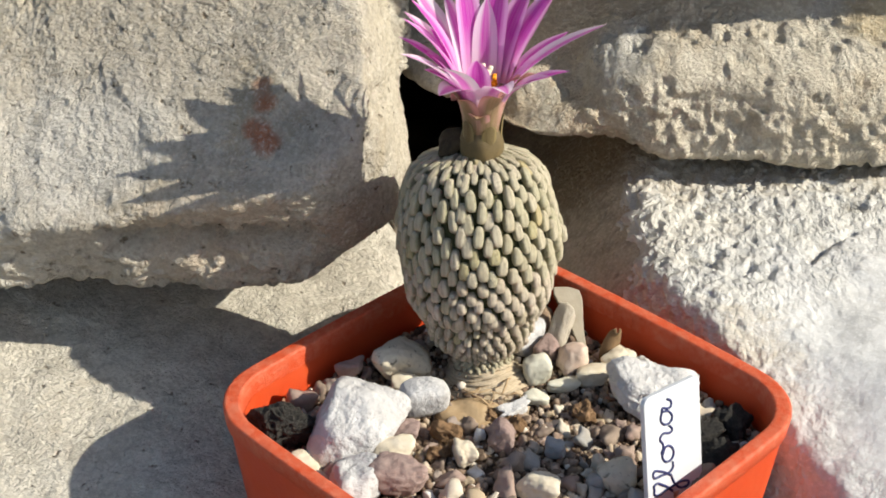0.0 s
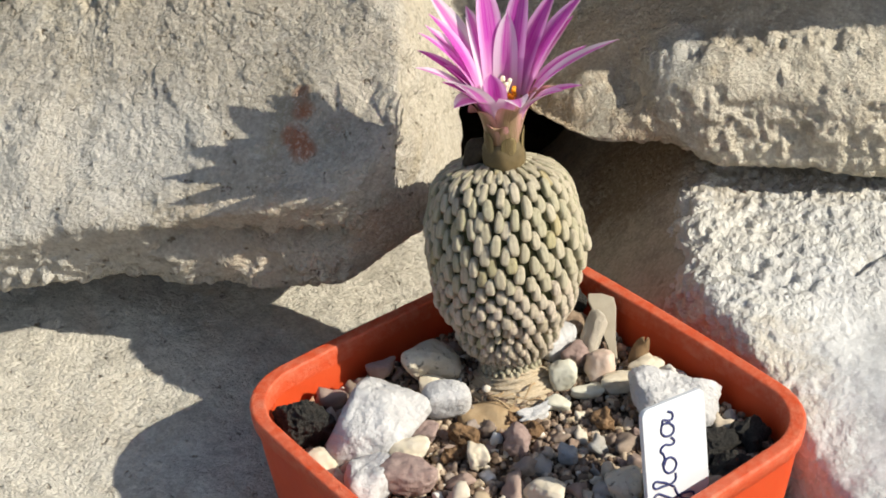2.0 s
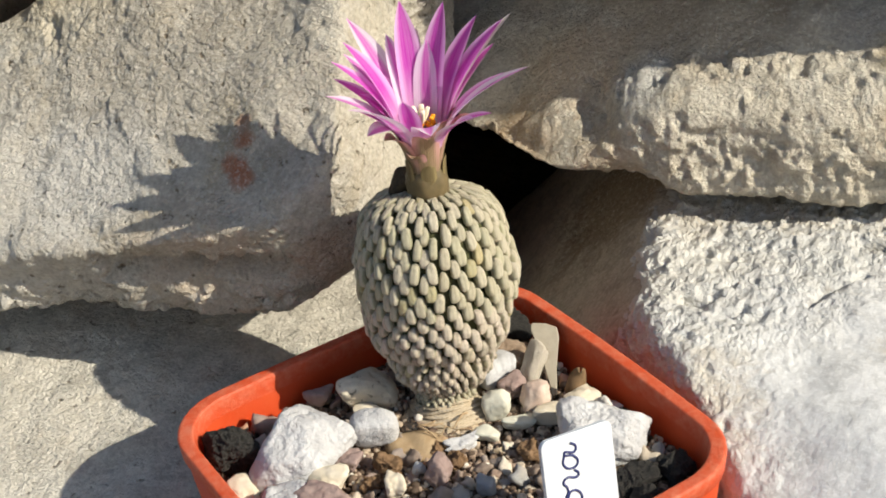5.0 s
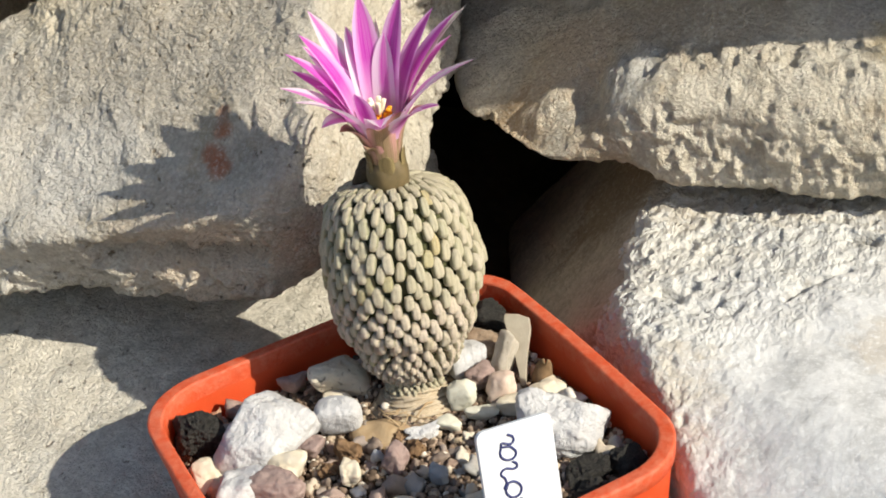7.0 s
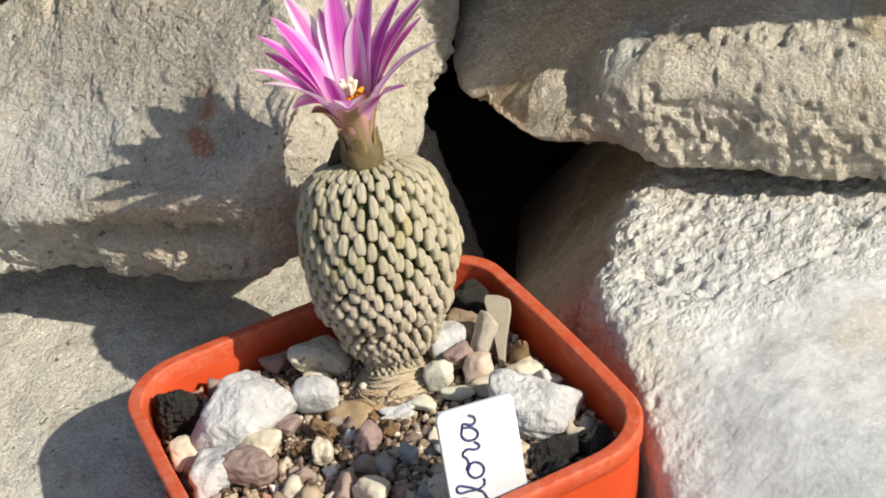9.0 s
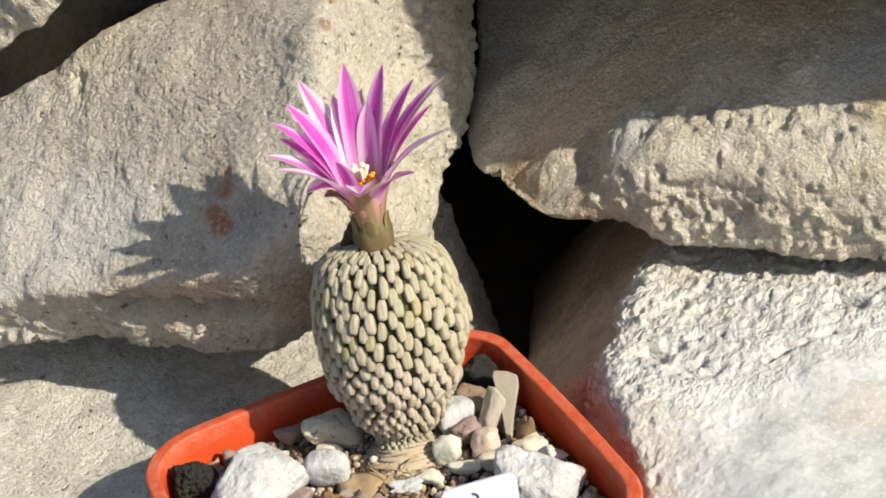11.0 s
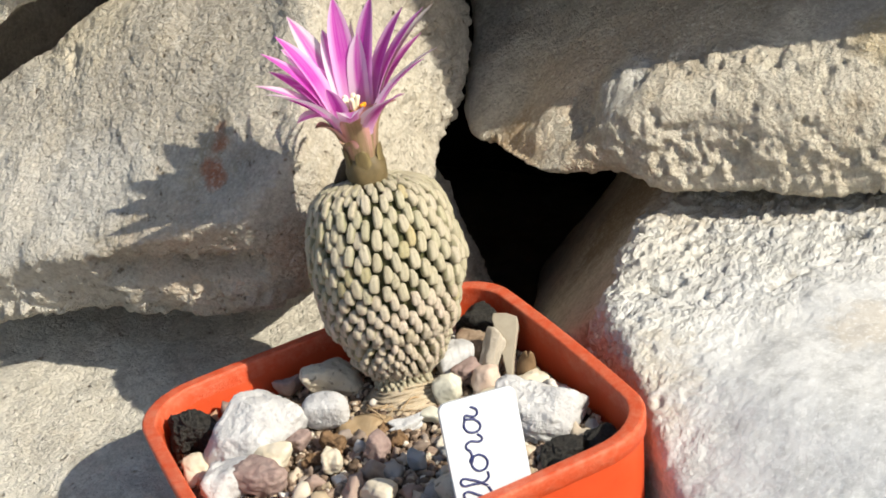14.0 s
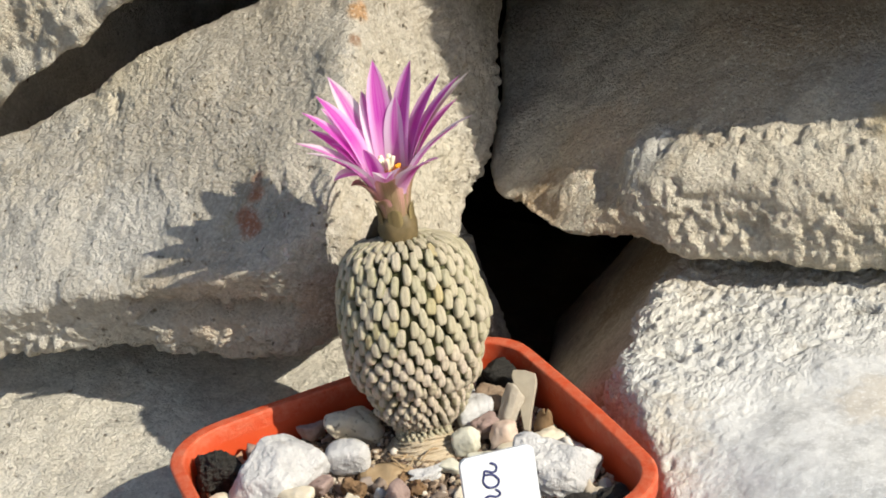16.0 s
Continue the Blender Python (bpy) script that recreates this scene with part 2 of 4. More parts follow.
def mesh_from(name, verts, faces, mat, smooth=True):
    me = bpy.data.meshes.new(name)
    verts = np.asarray(verts, dtype=np.float32)
    if isinstance(faces, np.ndarray):
        k = faces.shape[1]
        me.vertices.add(len(verts))
        me.vertices.foreach_set("co", verts.ravel())
        me.loops.add(faces.size)
        me.loops.foreach_set("vertex_index", faces.astype(np.int32).ravel())
        me.polygons.add(len(faces))
        me.polygons.foreach_set("loop_start", np.arange(0, faces.size, k, dtype=np.int32))
        me.update(calc_edges=True)
    else:
        me.from_pydata([tuple(map(float, v)) for v in verts], [], [tuple(map(int, f)) for f in faces])
    if smooth:
        me.polygons.foreach_set("use_smooth", np.ones(len(me.polygons), dtype=bool))
    me.materials.append(mat)
    me.update()
    return me


def thing(name, mesh, label, category, group="", kind="", at=None):
    ob = new(name, mesh)
    if at is not None:
        ob.matrix_world = at
    return tagged(ob, label, category, group, kind)


def part(name, mesh, parent, label="", at=None):
    ob = new(name, mesh)
    ob.parent = parent
    if at is not None:
        ob.matrix_local = at
    if label:
        tagged(ob, label)
    return ob


LATTICE = {}


def box_lattice(n):
    """A cube's surface as an n x n lattice on each side, welded: directions in -1..1 and quads."""
    if n not in LATTICE:
        a = np.arange(n + 1)
        u, v = np.meshgrid(a, a, indexing="ij")
        u, v = u.ravel(), v.ravel()
        rows, quads = [], []
        i, j = np.meshgrid(np.arange(n), np.arange(n), indexing="ij")
        q = (i * (n + 1) + j).ravel()
        quad = np.stack([q, q + n + 1, q + n + 2, q + 1], 1)
        for axis in range(3):
            for side in (0, n):
                p = np.zeros((len(u), 3), dtype=np.int64)
                p[:, axis] = side
                p[:, (axis + 1) % 3], p[:, (axis + 2) % 3] = u, v
                quads.append((quad if side else quad[:, ::-1]) + len(rows) * len(u))
                rows.append(p)
        allp = np.concatenate(rows)
        key = (allp[:, 0] * (n + 1) + allp[:, 1]) * (n + 1) + allp[:, 2]
        _, first, inverse = np.unique(key, return_index=True, return_inverse=True)
        LATTICE[n] = (allp[first] / n * 2.0 - 1.0, inverse.ravel()[np.concatenate(quads)])
    return LATTICE[n]


def rock_mesh(name, centre, half, planes, n, seed, mat, sharp=22, big=2.0, mid=0.9, fine=0.35, chip=1.2, smooth=True, dents=(), calm=None, jag=0.5, crack=(0.0, 4.0)):
    """A broken stone: the body that the planes (normal, point on it) enclose, with softened edges, then worn and chipped. In mm."""
    d, quads = box_lattice(n)
    centre = np.array(centre, dtype=float)
    d = np.tan(d * 0.72) / math.tan(0.72) * np.array(half, dtype=float)
    w, norm = 0.0, np.zeros_like(d)
    for nv, pt in planes:
        nv = np.array(nv, dtype=float)
        nv = nv / np.linalg.norm(nv)
        off = max(1.0, float(np.dot(nv, np.array(pt, dtype=float) - centre)))
        k = np.maximum(0.0, d @ nv / off) ** sharp
        w = w + k
        norm += k[:, None] * nv
    p = centre + d * (w ** (-1.0 / sharp))[:, None]
    norm /= np.linalg.norm(norm, axis=1)[:, None] + 1e-9
    p = p + jag * np.stack([fbm(p, 16, 3, seed + s, 0.5) for s in (150, 160, 170)], 1)
    warp = p + 1.0 * np.stack([fbm(p, 14, 2, seed + s) for s in (50, 60, 70)], 1)
    h = big * fbm(warp, 26, 3, seed) + mid * fbm(warp, 6.5, 3, seed + 7)
    step = fbm(warp, 11, 3, seed + 21)
    h = h + chip * (np.round(step * 2.2) / 2.2 - step) * 0.8
    h = h + fine * (fbm(p, 2.6, 3, seed + 31, 0.7) + 0.5 * ridged(p, 4.0, 3, seed + 35)) + 0.7 * fine * fbm(p, 1.0, 2, seed + 41)
    if crack[0]:
        h = h + crack[0] * facets(warp, crack[1], seed + 300)
    if calm:
        k = np.exp(-(np.linalg.norm(p - np.array(calm[0]), axis=1) / calm[1]) ** 4)
        h = h * (1 - calm[2] * k)
    for a, b, r, depth in dents:
        a, b = np.array(a, dtype=float), np.array(b, dtype=float)
        ab = b - a
        t = np.clip(((p - a) @ ab) / max(ab @ ab, 1e-9), 0, 1)
        dist = np.linalg.norm(p - (a + t[:, None] * ab), axis=1) + 0.5 * r * fbm(p, 2.0, 2, seed + 90)
        h = h - depth * np.exp(-(np.maximum(dist, 0) / r) ** 3)
    p = p + norm * h[:, None]
    return mesh_from(name, p * MM, quads, mat, smooth)


# ---- ground and dry-stone wall ----
ground_mat = plain_grainy("dry_earth", (0.20, 0.15, 0.10), (0.30, 0.24, 0.17), 60, 0.95, 0.1, 1.0)
me = mesh_from("ground", [(-60, -60, 0), (60, -60, 0), (60, 60, 0), (-60, 60, 0)], [(0, 1, 2, 3)], ground_mat, False)
thing("ground", me, "dry bare earth at the foot of the stone wall", "ground", kind="structure")

wall = new("stone_wall")
tagged(wall, "dry-stone wall of rough pale limestone blocks", "wall", kind="structure")

# big grey block with the flower's shadow, leaning back on the ledge stone
part("stone", rock_mesh("stone", (-72, 75, 89), (58, 65, 38), [
    ((-0.057, -0.608, 0.792), (-60, 39.6, 100.7)),
    ((0.975, 0.12, 0.203), (-31.5, 60, 110)),
    ((0.75, -0.6, 0.0), (-26, 27, 82)),
    ((0.16, -0.91, -0.38), (-57, 17, 79)),
    ((0.53, -0.1, -0.84), (-38, 33, 63.0)),
    ((-0.06, 0.15, -0.98), (-52, 26, 62.8)),
    ((-0.44, 0.20, 0.875), (-95, 50, 109.0)),
    ((0, 1, 0), (0, 135, 0)),
    ((0.6, 0.5, -0.62), (-24, 80, 76)),
    ((-1, 0, 0), (-132, 0, 0)),
    ((0, 0, 1), (0, 0, 136)),
], 230, 3, STONE_GREY, big=1.3, mid=0.30, fine=0.16, chip=0.5, sharp=40, dents=[
    ((-35.5, 58, 114), (-36, 62, 117), 1.2, 1.8), ((-88, 50, 106), (-86, 47, 103), 1.5, 1.5),
    ((-66, 16.5, 75), (-36, 22.5, 75.5), 2.4, 3.4), ((-56, 19, 74), (-42, 21, 74.5), 2.0, 1.8), ((-49, 23, 66), (-38, 26, 66.5), 4.0, -1.6), ((-64, 21, 67.5), (-55, 22, 68), 3.8, -1.6), ((-42, 24, 69), (-36, 25, 70), 3.0, -1.0),
    ((-75, 16, 64), (-71, 18, 63), 4.0, 3.4), ((-86, 12, 62.5), (-102, 8, 61), 6.0, -3.6), ((-33, 94, 85), (-36, 100, 122), 11.0, -3.6), ((-29, 70, 78), (-29, 76, 74), 3.5, 2.0), ((-30, 72, 88), (-30, 72, 92), 5.0, -1.6),
    ((-27, 36, 92), (-28, 40, 99), 2.5, 1.2)], crack=(0.1, 5.0), jag=0.6), wall, "large grey-cream limestone block with rusty marks")

# flat ledge stone under it
part("stone", rock_mesh("stone", (-80, 40, 20), (70, 70, 32), [
    ((0.12, -0.14, 0.98), (-60, 31, 48)),
    ((-0.5, -0.6, 0.6), (-105, -5, 50)),
    ((0, -1, 0.1), (0, -32, 20)),
    ((1, 0.1, 0.15), (-22, 50, 40)),
    ((0.7, 0.7, 0.12), (-32, 80, 50)),
    ((0, 0, -1), (0, 0, 1)),
    ((0, 1, 0), (0, 95, 0)),
    ((-1, 0, 0), (-170, 0, 0)),
], 170, 11, STONE_LEDGE, big=1.0, mid=0.3, fine=0.16, chip=0.4, jag=0.3), wall, "flat cream limestone ledge stone")

# tan block over the dark hollow
part("stone", rock_mesh("stone", (30, 125, 95), (58, 58, 34), [
    ((0.07, -0.47, 0.88), (30, 80, 86.5)),
    ((-0.303, -0.45, 0.865), (-8, 91, 81.5)),
    ((0.12, -0.97, 0.2), (40, 73.5, 74)),
    ((0.0, -0.25, -0.97), (45, 80, 65.5)),
    ((-0.14, -0.2, -0.97), (-8, 77, 71.3)),
    ((-0.93, -0.35, 0.0), (-25.4, 88, 75)),
    ((0, 0, 1), (0, 0, 128)),
    ((0, 1, 0), (0, 190, 0)),
    ((1, 0, 0), (86, 0, 0)),
], 230, 23, STONE_ZONED, big=1.1, mid=0.14, fine=0.09, chip=0.4, jag=0.8, crack=(0.09, 4.0), sharp=36, dents=[
    ((36.5, 77.5, 84.5), (42, 78, 83), 1.0, 1.0), ((16, 76, 83), (70, 80, 80), 9.0, -2.2), ((7, 77, 80), (4, 82, 84), 3.4, 2.4), ((-6, 79, 76), (-2, 80, 78), 3.2, -1.3), ((-20, 81, 70), (2, 76, 71), 2.2, 1.6),
    ((8, 74, 70), (16, 73, 70), 4.0, 2.5), ((26, 72, 69), (60, 76, 66), 3.0, -0.8), ((44, 75, 70), (70, 79, 69), 1.4, 1.2), ((-14, 79, 69), (-20, 82, 69), 3.0, 1.6)]), wall, "tan limestone block with a rough broken face")

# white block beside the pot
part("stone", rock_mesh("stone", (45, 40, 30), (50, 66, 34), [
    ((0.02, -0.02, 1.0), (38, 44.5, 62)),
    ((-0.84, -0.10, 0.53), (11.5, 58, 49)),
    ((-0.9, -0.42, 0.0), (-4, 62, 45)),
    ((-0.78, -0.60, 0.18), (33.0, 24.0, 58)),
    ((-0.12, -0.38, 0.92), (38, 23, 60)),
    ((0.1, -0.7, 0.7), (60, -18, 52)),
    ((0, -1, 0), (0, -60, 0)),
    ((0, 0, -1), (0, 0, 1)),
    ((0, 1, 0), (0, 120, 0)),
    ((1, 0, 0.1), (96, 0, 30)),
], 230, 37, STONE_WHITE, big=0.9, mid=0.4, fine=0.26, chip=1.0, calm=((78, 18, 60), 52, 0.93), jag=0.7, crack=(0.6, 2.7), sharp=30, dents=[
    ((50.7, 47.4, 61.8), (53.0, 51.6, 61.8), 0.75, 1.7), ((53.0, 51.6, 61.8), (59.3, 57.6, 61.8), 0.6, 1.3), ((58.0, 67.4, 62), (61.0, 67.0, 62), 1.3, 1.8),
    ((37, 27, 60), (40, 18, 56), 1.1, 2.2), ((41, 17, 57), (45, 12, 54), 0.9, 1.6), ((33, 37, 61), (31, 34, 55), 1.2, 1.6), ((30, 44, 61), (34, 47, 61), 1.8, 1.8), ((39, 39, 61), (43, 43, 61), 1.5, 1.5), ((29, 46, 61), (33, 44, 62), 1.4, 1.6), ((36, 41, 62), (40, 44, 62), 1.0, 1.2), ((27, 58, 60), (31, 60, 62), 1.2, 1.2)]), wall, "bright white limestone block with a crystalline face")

# white block's shaded left side at the hollow's mouth, built as a brown stone
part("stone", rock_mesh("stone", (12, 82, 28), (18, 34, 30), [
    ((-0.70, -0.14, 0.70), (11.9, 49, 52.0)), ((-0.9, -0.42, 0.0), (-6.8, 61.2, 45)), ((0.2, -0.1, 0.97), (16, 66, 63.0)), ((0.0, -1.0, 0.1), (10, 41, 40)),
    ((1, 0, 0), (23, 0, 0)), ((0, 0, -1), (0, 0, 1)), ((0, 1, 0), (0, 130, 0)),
], 110, 47, STONE_SHADED_SIDE, big=0.35, mid=0.15, fine=0.10, chip=0.3, jag=0.3), wall, "brown-toned shaded side of the white block at the mouth of the hollow")

# small grey stone inside the hollow
part("stone", rock_mesh("stone", (-40, 84, 34), (22, 10, 36), [
    ((0.0, -0.95, 0.3), (-25, 77, 54)), ((0.90, 0.35, 0.22), (-26.0, 77, 45)), ((-1, 0, 0), (-60, 0, 0)),
    ((0, 0, 1), (0, 0, 66)), ((0, 0, -1), (0, 0, 1)), ((0, 1, 0), (0, 92, 0)), ((0.70, 0.2, 0.68), (-29.0, 77, 55)),
], 70, 41, STONE_TAN, big=0.6), wall, "small grey stone wedged in the hollow")

# upper course, mostly above the view
part("stone", rock_mesh("stone", (-90, 95, 155), (85, 55, 40), [
    ((0.0, -0.97, 0.25), (-100, 46.3, 124)), ((0.45, 0.25, -0.86), (-100, 49, 114.5)), ((1, -0.1, 0.3), (-4, 80, 170)),
    ((0, 0, 1), (0, 0, 190)), ((-1, 0, 0), (-175, 0, 0)), ((0, 1, 0), (0, 215, 0)),
], 150, 53, STONE_ZONED, big=1.8, mid=1.0, fine=0.4, jag=1.0, crack=(0.3, 5)), wall, "tan stone of the upper course")
# unseen, shaped so its shadow edge falls across the tan block
part("stone", rock_mesh("stone", (160, 125, 160), (80, 60, 60), [
    ((-1, 0.0, 0.0), (92, 70, 140)), ((0.22, -0.975, 0.0), (95, 74.8, 140)), ((0.2, -0.74, -0.64), (95, 76, 138)), ((0, 0, -1), (0, 0, 104)),
    ((0, 0, 1), (0, 0, 215)), ((1, 0, 0), (250, 0, 0)), ((0, 1, 0), (0, 215, 0)),
], 70, 61, STONE_TAN, big=0.9, mid=1.1, sharp=40), wall, "unseen overhanging stone that shades the tan block")

# added out of view to hold sky light off the tan block
part("stone", rock_mesh("stone", (20, 135, 168), (68, 50, 34), [
    ((0, -0.97, 0.2), (20, 87, 130)), ((0, -0.1, -1), (20, 88, 121.5)), ((-1, 0, 0), (-46, 0, 0)), ((1, 0, 0), (90, 0, 0)),
    ((0, 0, 1), (0, 0, 205)), ((0, 1, 0), (0, 215, 0)),
], 50, 67, STONE_TAN, big=2.0), wall, "unseen stone added above the hollow to block sky light")

# unseen stones added at both wall ends to keep light out of the hollow
part("stone", rock_mesh("stone", (165, 155, 52), (70, 62, 52), [
    ((-1, 0, 0), (99, 0, 0)), ((1, 0, 0), (240, 0, 0)), ((0, -1, 0), (0, 97, 0)), ((0, 1, 0), (0, 215, 0)), ((0, 0, 1), (0, 0, 103)), ((0, 0, -1), (0, 0, 1)),
], 30, 73, STONE_TAN, big=1.5, sharp=40), wall, "unseen tan stone added at the wall's end to block light")
part("stone", rock_mesh("stone", (-195, 130, 66), (62, 80, 62), [
    ((-1, 0, 0), (-260, 0, 0)), ((1, 0, 0), (-136, 0, 0)), ((0, -1, 0), (0, 62, 0)), ((0, 1, 0), (0, 215, 0)), ((0, 0, 1), (0, 0, 126)), ((0, 0, -1), (0, 0, 1)),
], 30, 79, STONE_TAN, big=1.5, sharp=40), wall, "unseen tan stone added at the wall's end to block light")

# added backing behind the stones, near black to stand for the hollow's deep shade
part("shade_backing", rock_mesh("shade_backing", (0, 300, 100), (400, 70, 160), [
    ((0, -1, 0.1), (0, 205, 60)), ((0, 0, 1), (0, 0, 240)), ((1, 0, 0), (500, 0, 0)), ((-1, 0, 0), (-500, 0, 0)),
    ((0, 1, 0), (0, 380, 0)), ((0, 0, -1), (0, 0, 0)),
], 30, 71, plain_grainy("shade_black", (0.012, 0.009, 0.006), (0.03, 0.022, 0.015), 60, 0.95, 0.1, 1.0), big=6), wall, "added backing behind the stones, near black for the hollow's shade")

# ---- plant pot ----
POT_TURN = radians(50.9)
pot_mat, n_, l_, b_ = material("orange_plastic", 0.42, 0.45)
v_ = coords(n_)
wear = noise_tex(n_, l_, v_, 500, 5, 0.7)
blot = noise_tex(n_, l_, v_, 90, 4, 0.6)
c_ = mix(n_, l_, grey(n_, l_, blot, 0.35, 0.7), (0.56, 0.062, 0.016), (0.62, 0.085, 0.024))
c_ = mix(n_, l_, maths(n_, l_, "MULTIPLY", grey(n_, l_, wear, 0.66, 0.76), 0.2), c_, (0.70, 0.36, 0.25))
l_.new(c_, b_.inputs["Base Color"])
l_.new(ramp(n_, l_, blot, [(0.3, (0.36, 0.36, 0.36)), (0.7, (0.55, 0.55, 0.55))]), b_.inputs["Roughness"])
b_.inputs["Subsurface Weight"].default_value = 0.15
b_.inputs["Subsurface Radius"].default_value = (0.004, 0.0012, 0.0005)
b_.inputs["Subsurface Scale"].default_value = 0.6
bump(n_, l_, b_, wear, 0.00008)

rim_mat, n_, l_, b_ = material("worn_rim_plastic", 0.5, 0.4)
v_ = coords(n_)
scuff = noise_tex(n_, l_, v_, 700, 6, 0.75)
dust = noise_tex(n_, l_, v_, 120, 4, 0.6)
c_ = mix(n_, l_, grey(n_, l_, scuff, 0.46, 0.70), (0.58, 0.068, 0.018), (0.62, 0.13, 0.06))
c_ = mix(n_, l_, maths(n_, l_, "MULTIPLY", grey(n_, l_, dust, 0.56, 0.74), 0.22), c_, (0.62, 0.34, 0.24))
# the top edge is rubbed pale
height = n_.new("ShaderNodeSeparateXYZ")
l_.new(v_, height.inputs[0])
rub = maths(n_, l_, "MULTIPLY", grey(n_, l_, height.outputs["Z"], 0.0613, 0.0619), grey(n_, l_, noise_tex(n_, l_, v_, 420, 6, 0.75), 0.40, 0.66))
c_ = mix(n_, l_, maths(n_, l_, "MULTIPLY", rub, 0.38), c_, (0.68, 0.33, 0.22))
l_.new(c_, b_.inputs["Base Color"])
bump(n_, l_, b_, scuff, 0.0003)


def rounded_square(half, r, per=9, bow=0.0):
    pts = []
    for k in range(4):
        cx, cy = ((1, 1), (-1, 1), (-1, -1), (1, -1))[k]
        for i in range(per + 1):
            a = (k + i / per) * math.pi / 2
            pts.append((cx * (half - r) + r * math.cos(a), cy * (half - r) + r * math.sin(a)))
        nx, ny = ((-1, 1), (-1, -1), (1, -1), (1, 1))[k]
        a0, b0 = pts[-1], (nx * (half - r) + r * math.cos((k + 1) * math.pi / 2), ny * (half - r) + r * math.sin((k + 1) * math.pi / 2))
        for i in range(1, 8):
            f = i / 8
            ox, oy = math.cos((k + 1) * math.pi / 2), math.sin((k + 1) * math.pi / 2)
            q = bow * 4 * f * (1 - f)
            pts.append((a0[0] + (b0[0] - a0[0]) * f + ox * q, a0[1] + (b0[1] - a0[1]) * f + oy * q))
    return pts


def loft(name, rings, mat, cap_first=False, cap_last=False):
    verts, faces, m = [], [], len(rings[0][1])
    for z, ring in rings:
        verts += [(x * MM, y * MM, z * MM) for x, y in ring]
    for k in range(len(rings) - 1):
        for i in range(m):
            j = (i + 1) % m
            faces.append((k * m + i, k * m + j, (k + 1) * m + j, (k + 1) * m + i))
    if cap_first:
        faces.append(tuple(range(m))[::-1])
    if cap_last:
        faces.append(tuple(range((len(rings) - 1) * m, len(rings) * m)))
    return mesh_from(name, verts, faces, mat)


pot = new("plant_pot")
pot.matrix_world = Matrix.Rotation(POT_TURN, 4, "Z")
tagged(pot, "square terracotta-orange plastic plant pot with a worn rim", "plant pot")
rs = rounded_square
part("body", loft("body", [
    (0.3, rs(25, 7)), (0, rs(26, 7.5)), (1.0, rs(26.8, 8)), (34, rs(31.4, 10.5, bow=0.2)), (44, rs(32.6, 11, bow=0.3)),
    (53.0, rs(33.6, 11.4, bow=0.3)), (58.8, rs(34.2, 11.6, bow=0.4)),
], pot_mat, cap_first=True), pot)
part("inner_wall", loft("inner_wall", [
    (58.9, rs(32.1, 10.2, bow=0.4)), (54, rs(31.6, 10.0, bow=0.4)), (44, rs(30.6, 9.6, bow=0.3)), (30, rs(29, 9)), (2, rs(25, 7)),
], pot_mat, cap_last=True), pot)
part("rim", loft("rim", [
    (58.6, rs(34.3, 11.6, bow=0.4)), (58.9, rs(34.6, 11.7, bow=0.4)), (61.45, rs(34.9, 12.0, bow=0.4)), (61.7, rs(34.88, 12.0, bow=0.4)), (61.92, rs(34.75, 11.9, bow=0.4)), (62.0, rs(34.55, 11.8, bow=0.4)),
    (62.02, rs(34.3, 11.6, bow=0.4)), (62.02, rs(33.0, 10.7, bow=0.4)), (62.0, rs(32.75, 10.6, bow=0.4)), (61.9, rs(32.58, 10.5, bow=0.4)), (61.7, rs(32.48, 10.4, bow=0.4)), (61.4, rs(32.44, 10.4, bow=0.4)), (58.7, rs(32.15, 10.2, bow=0.4)),
], rim_mat), pot, "scuffed dusty pot rim")
# raised panel frames on the outer sides
for k in range(4):
    a = k * math.pi / 2
    pv = []
    for s, z in ((-17, 8), (17, 8), (20, 47), (-20, 47)):
        pv.append((s, z))
    bm = bmesh.new()
    loop_o = [(s, z) for s, z in pv]
    loop_i = [(s * 0.93, 8 + (z - 8) * 0.93 + 1.4) for s, z in pv]
    def side(s, z, out):
        base = 26.8 + (31.4 - 26.8) * (z - 1) / 33 if z < 34 else 31.4 + (z - 34) * 0.12
        return Vector(((base + out) * MM, s * MM, z * MM))
    vo = [bm.verts.new(side(s, z, -0.3)) for s, z in loop_o]
    vt = [bm.verts.new(side(s * 0.985, z, 0.7)) for s, z in loop_o]
    vu = [bm.verts.new(side(s, z, 0.7)) for s, z in loop_i]
    vi = [bm.verts.new(side(s, z, -0.3)) for s, z in loop_i]
    for q in range(4):
        r = (q + 1) % 4
        for A, B in ((vo, vt), (vt, vu), (vu, vi)):
            bm.faces.new((A[q], A[r], B[r], B[q]))
    bm.transform(Matrix.Rotation(a, 4, "Z"))
    bmesh.ops.recalc_face_normals(bm, faces=bm.faces)
    fm = bpy.data.meshes.new("panel_frame")
    bm.to_mesh(fm)
    bm.free()
    fm.materials.append(pot_mat)
    part("panel_frame", fm, pot)

# ---- potting mix ----
SOIL = 54.0
rng = random.Random(5)


def soil_height(x, y):
    """Height of the potting mix in mm, a little higher round the plant."""
    return SOIL + 1.6 * math.exp(-((x + 5) ** 2 + (y - 14) ** 2) / 160) + 0.5 * math.sin(x * 0.31 + 1) * math.cos(y * 0.27)


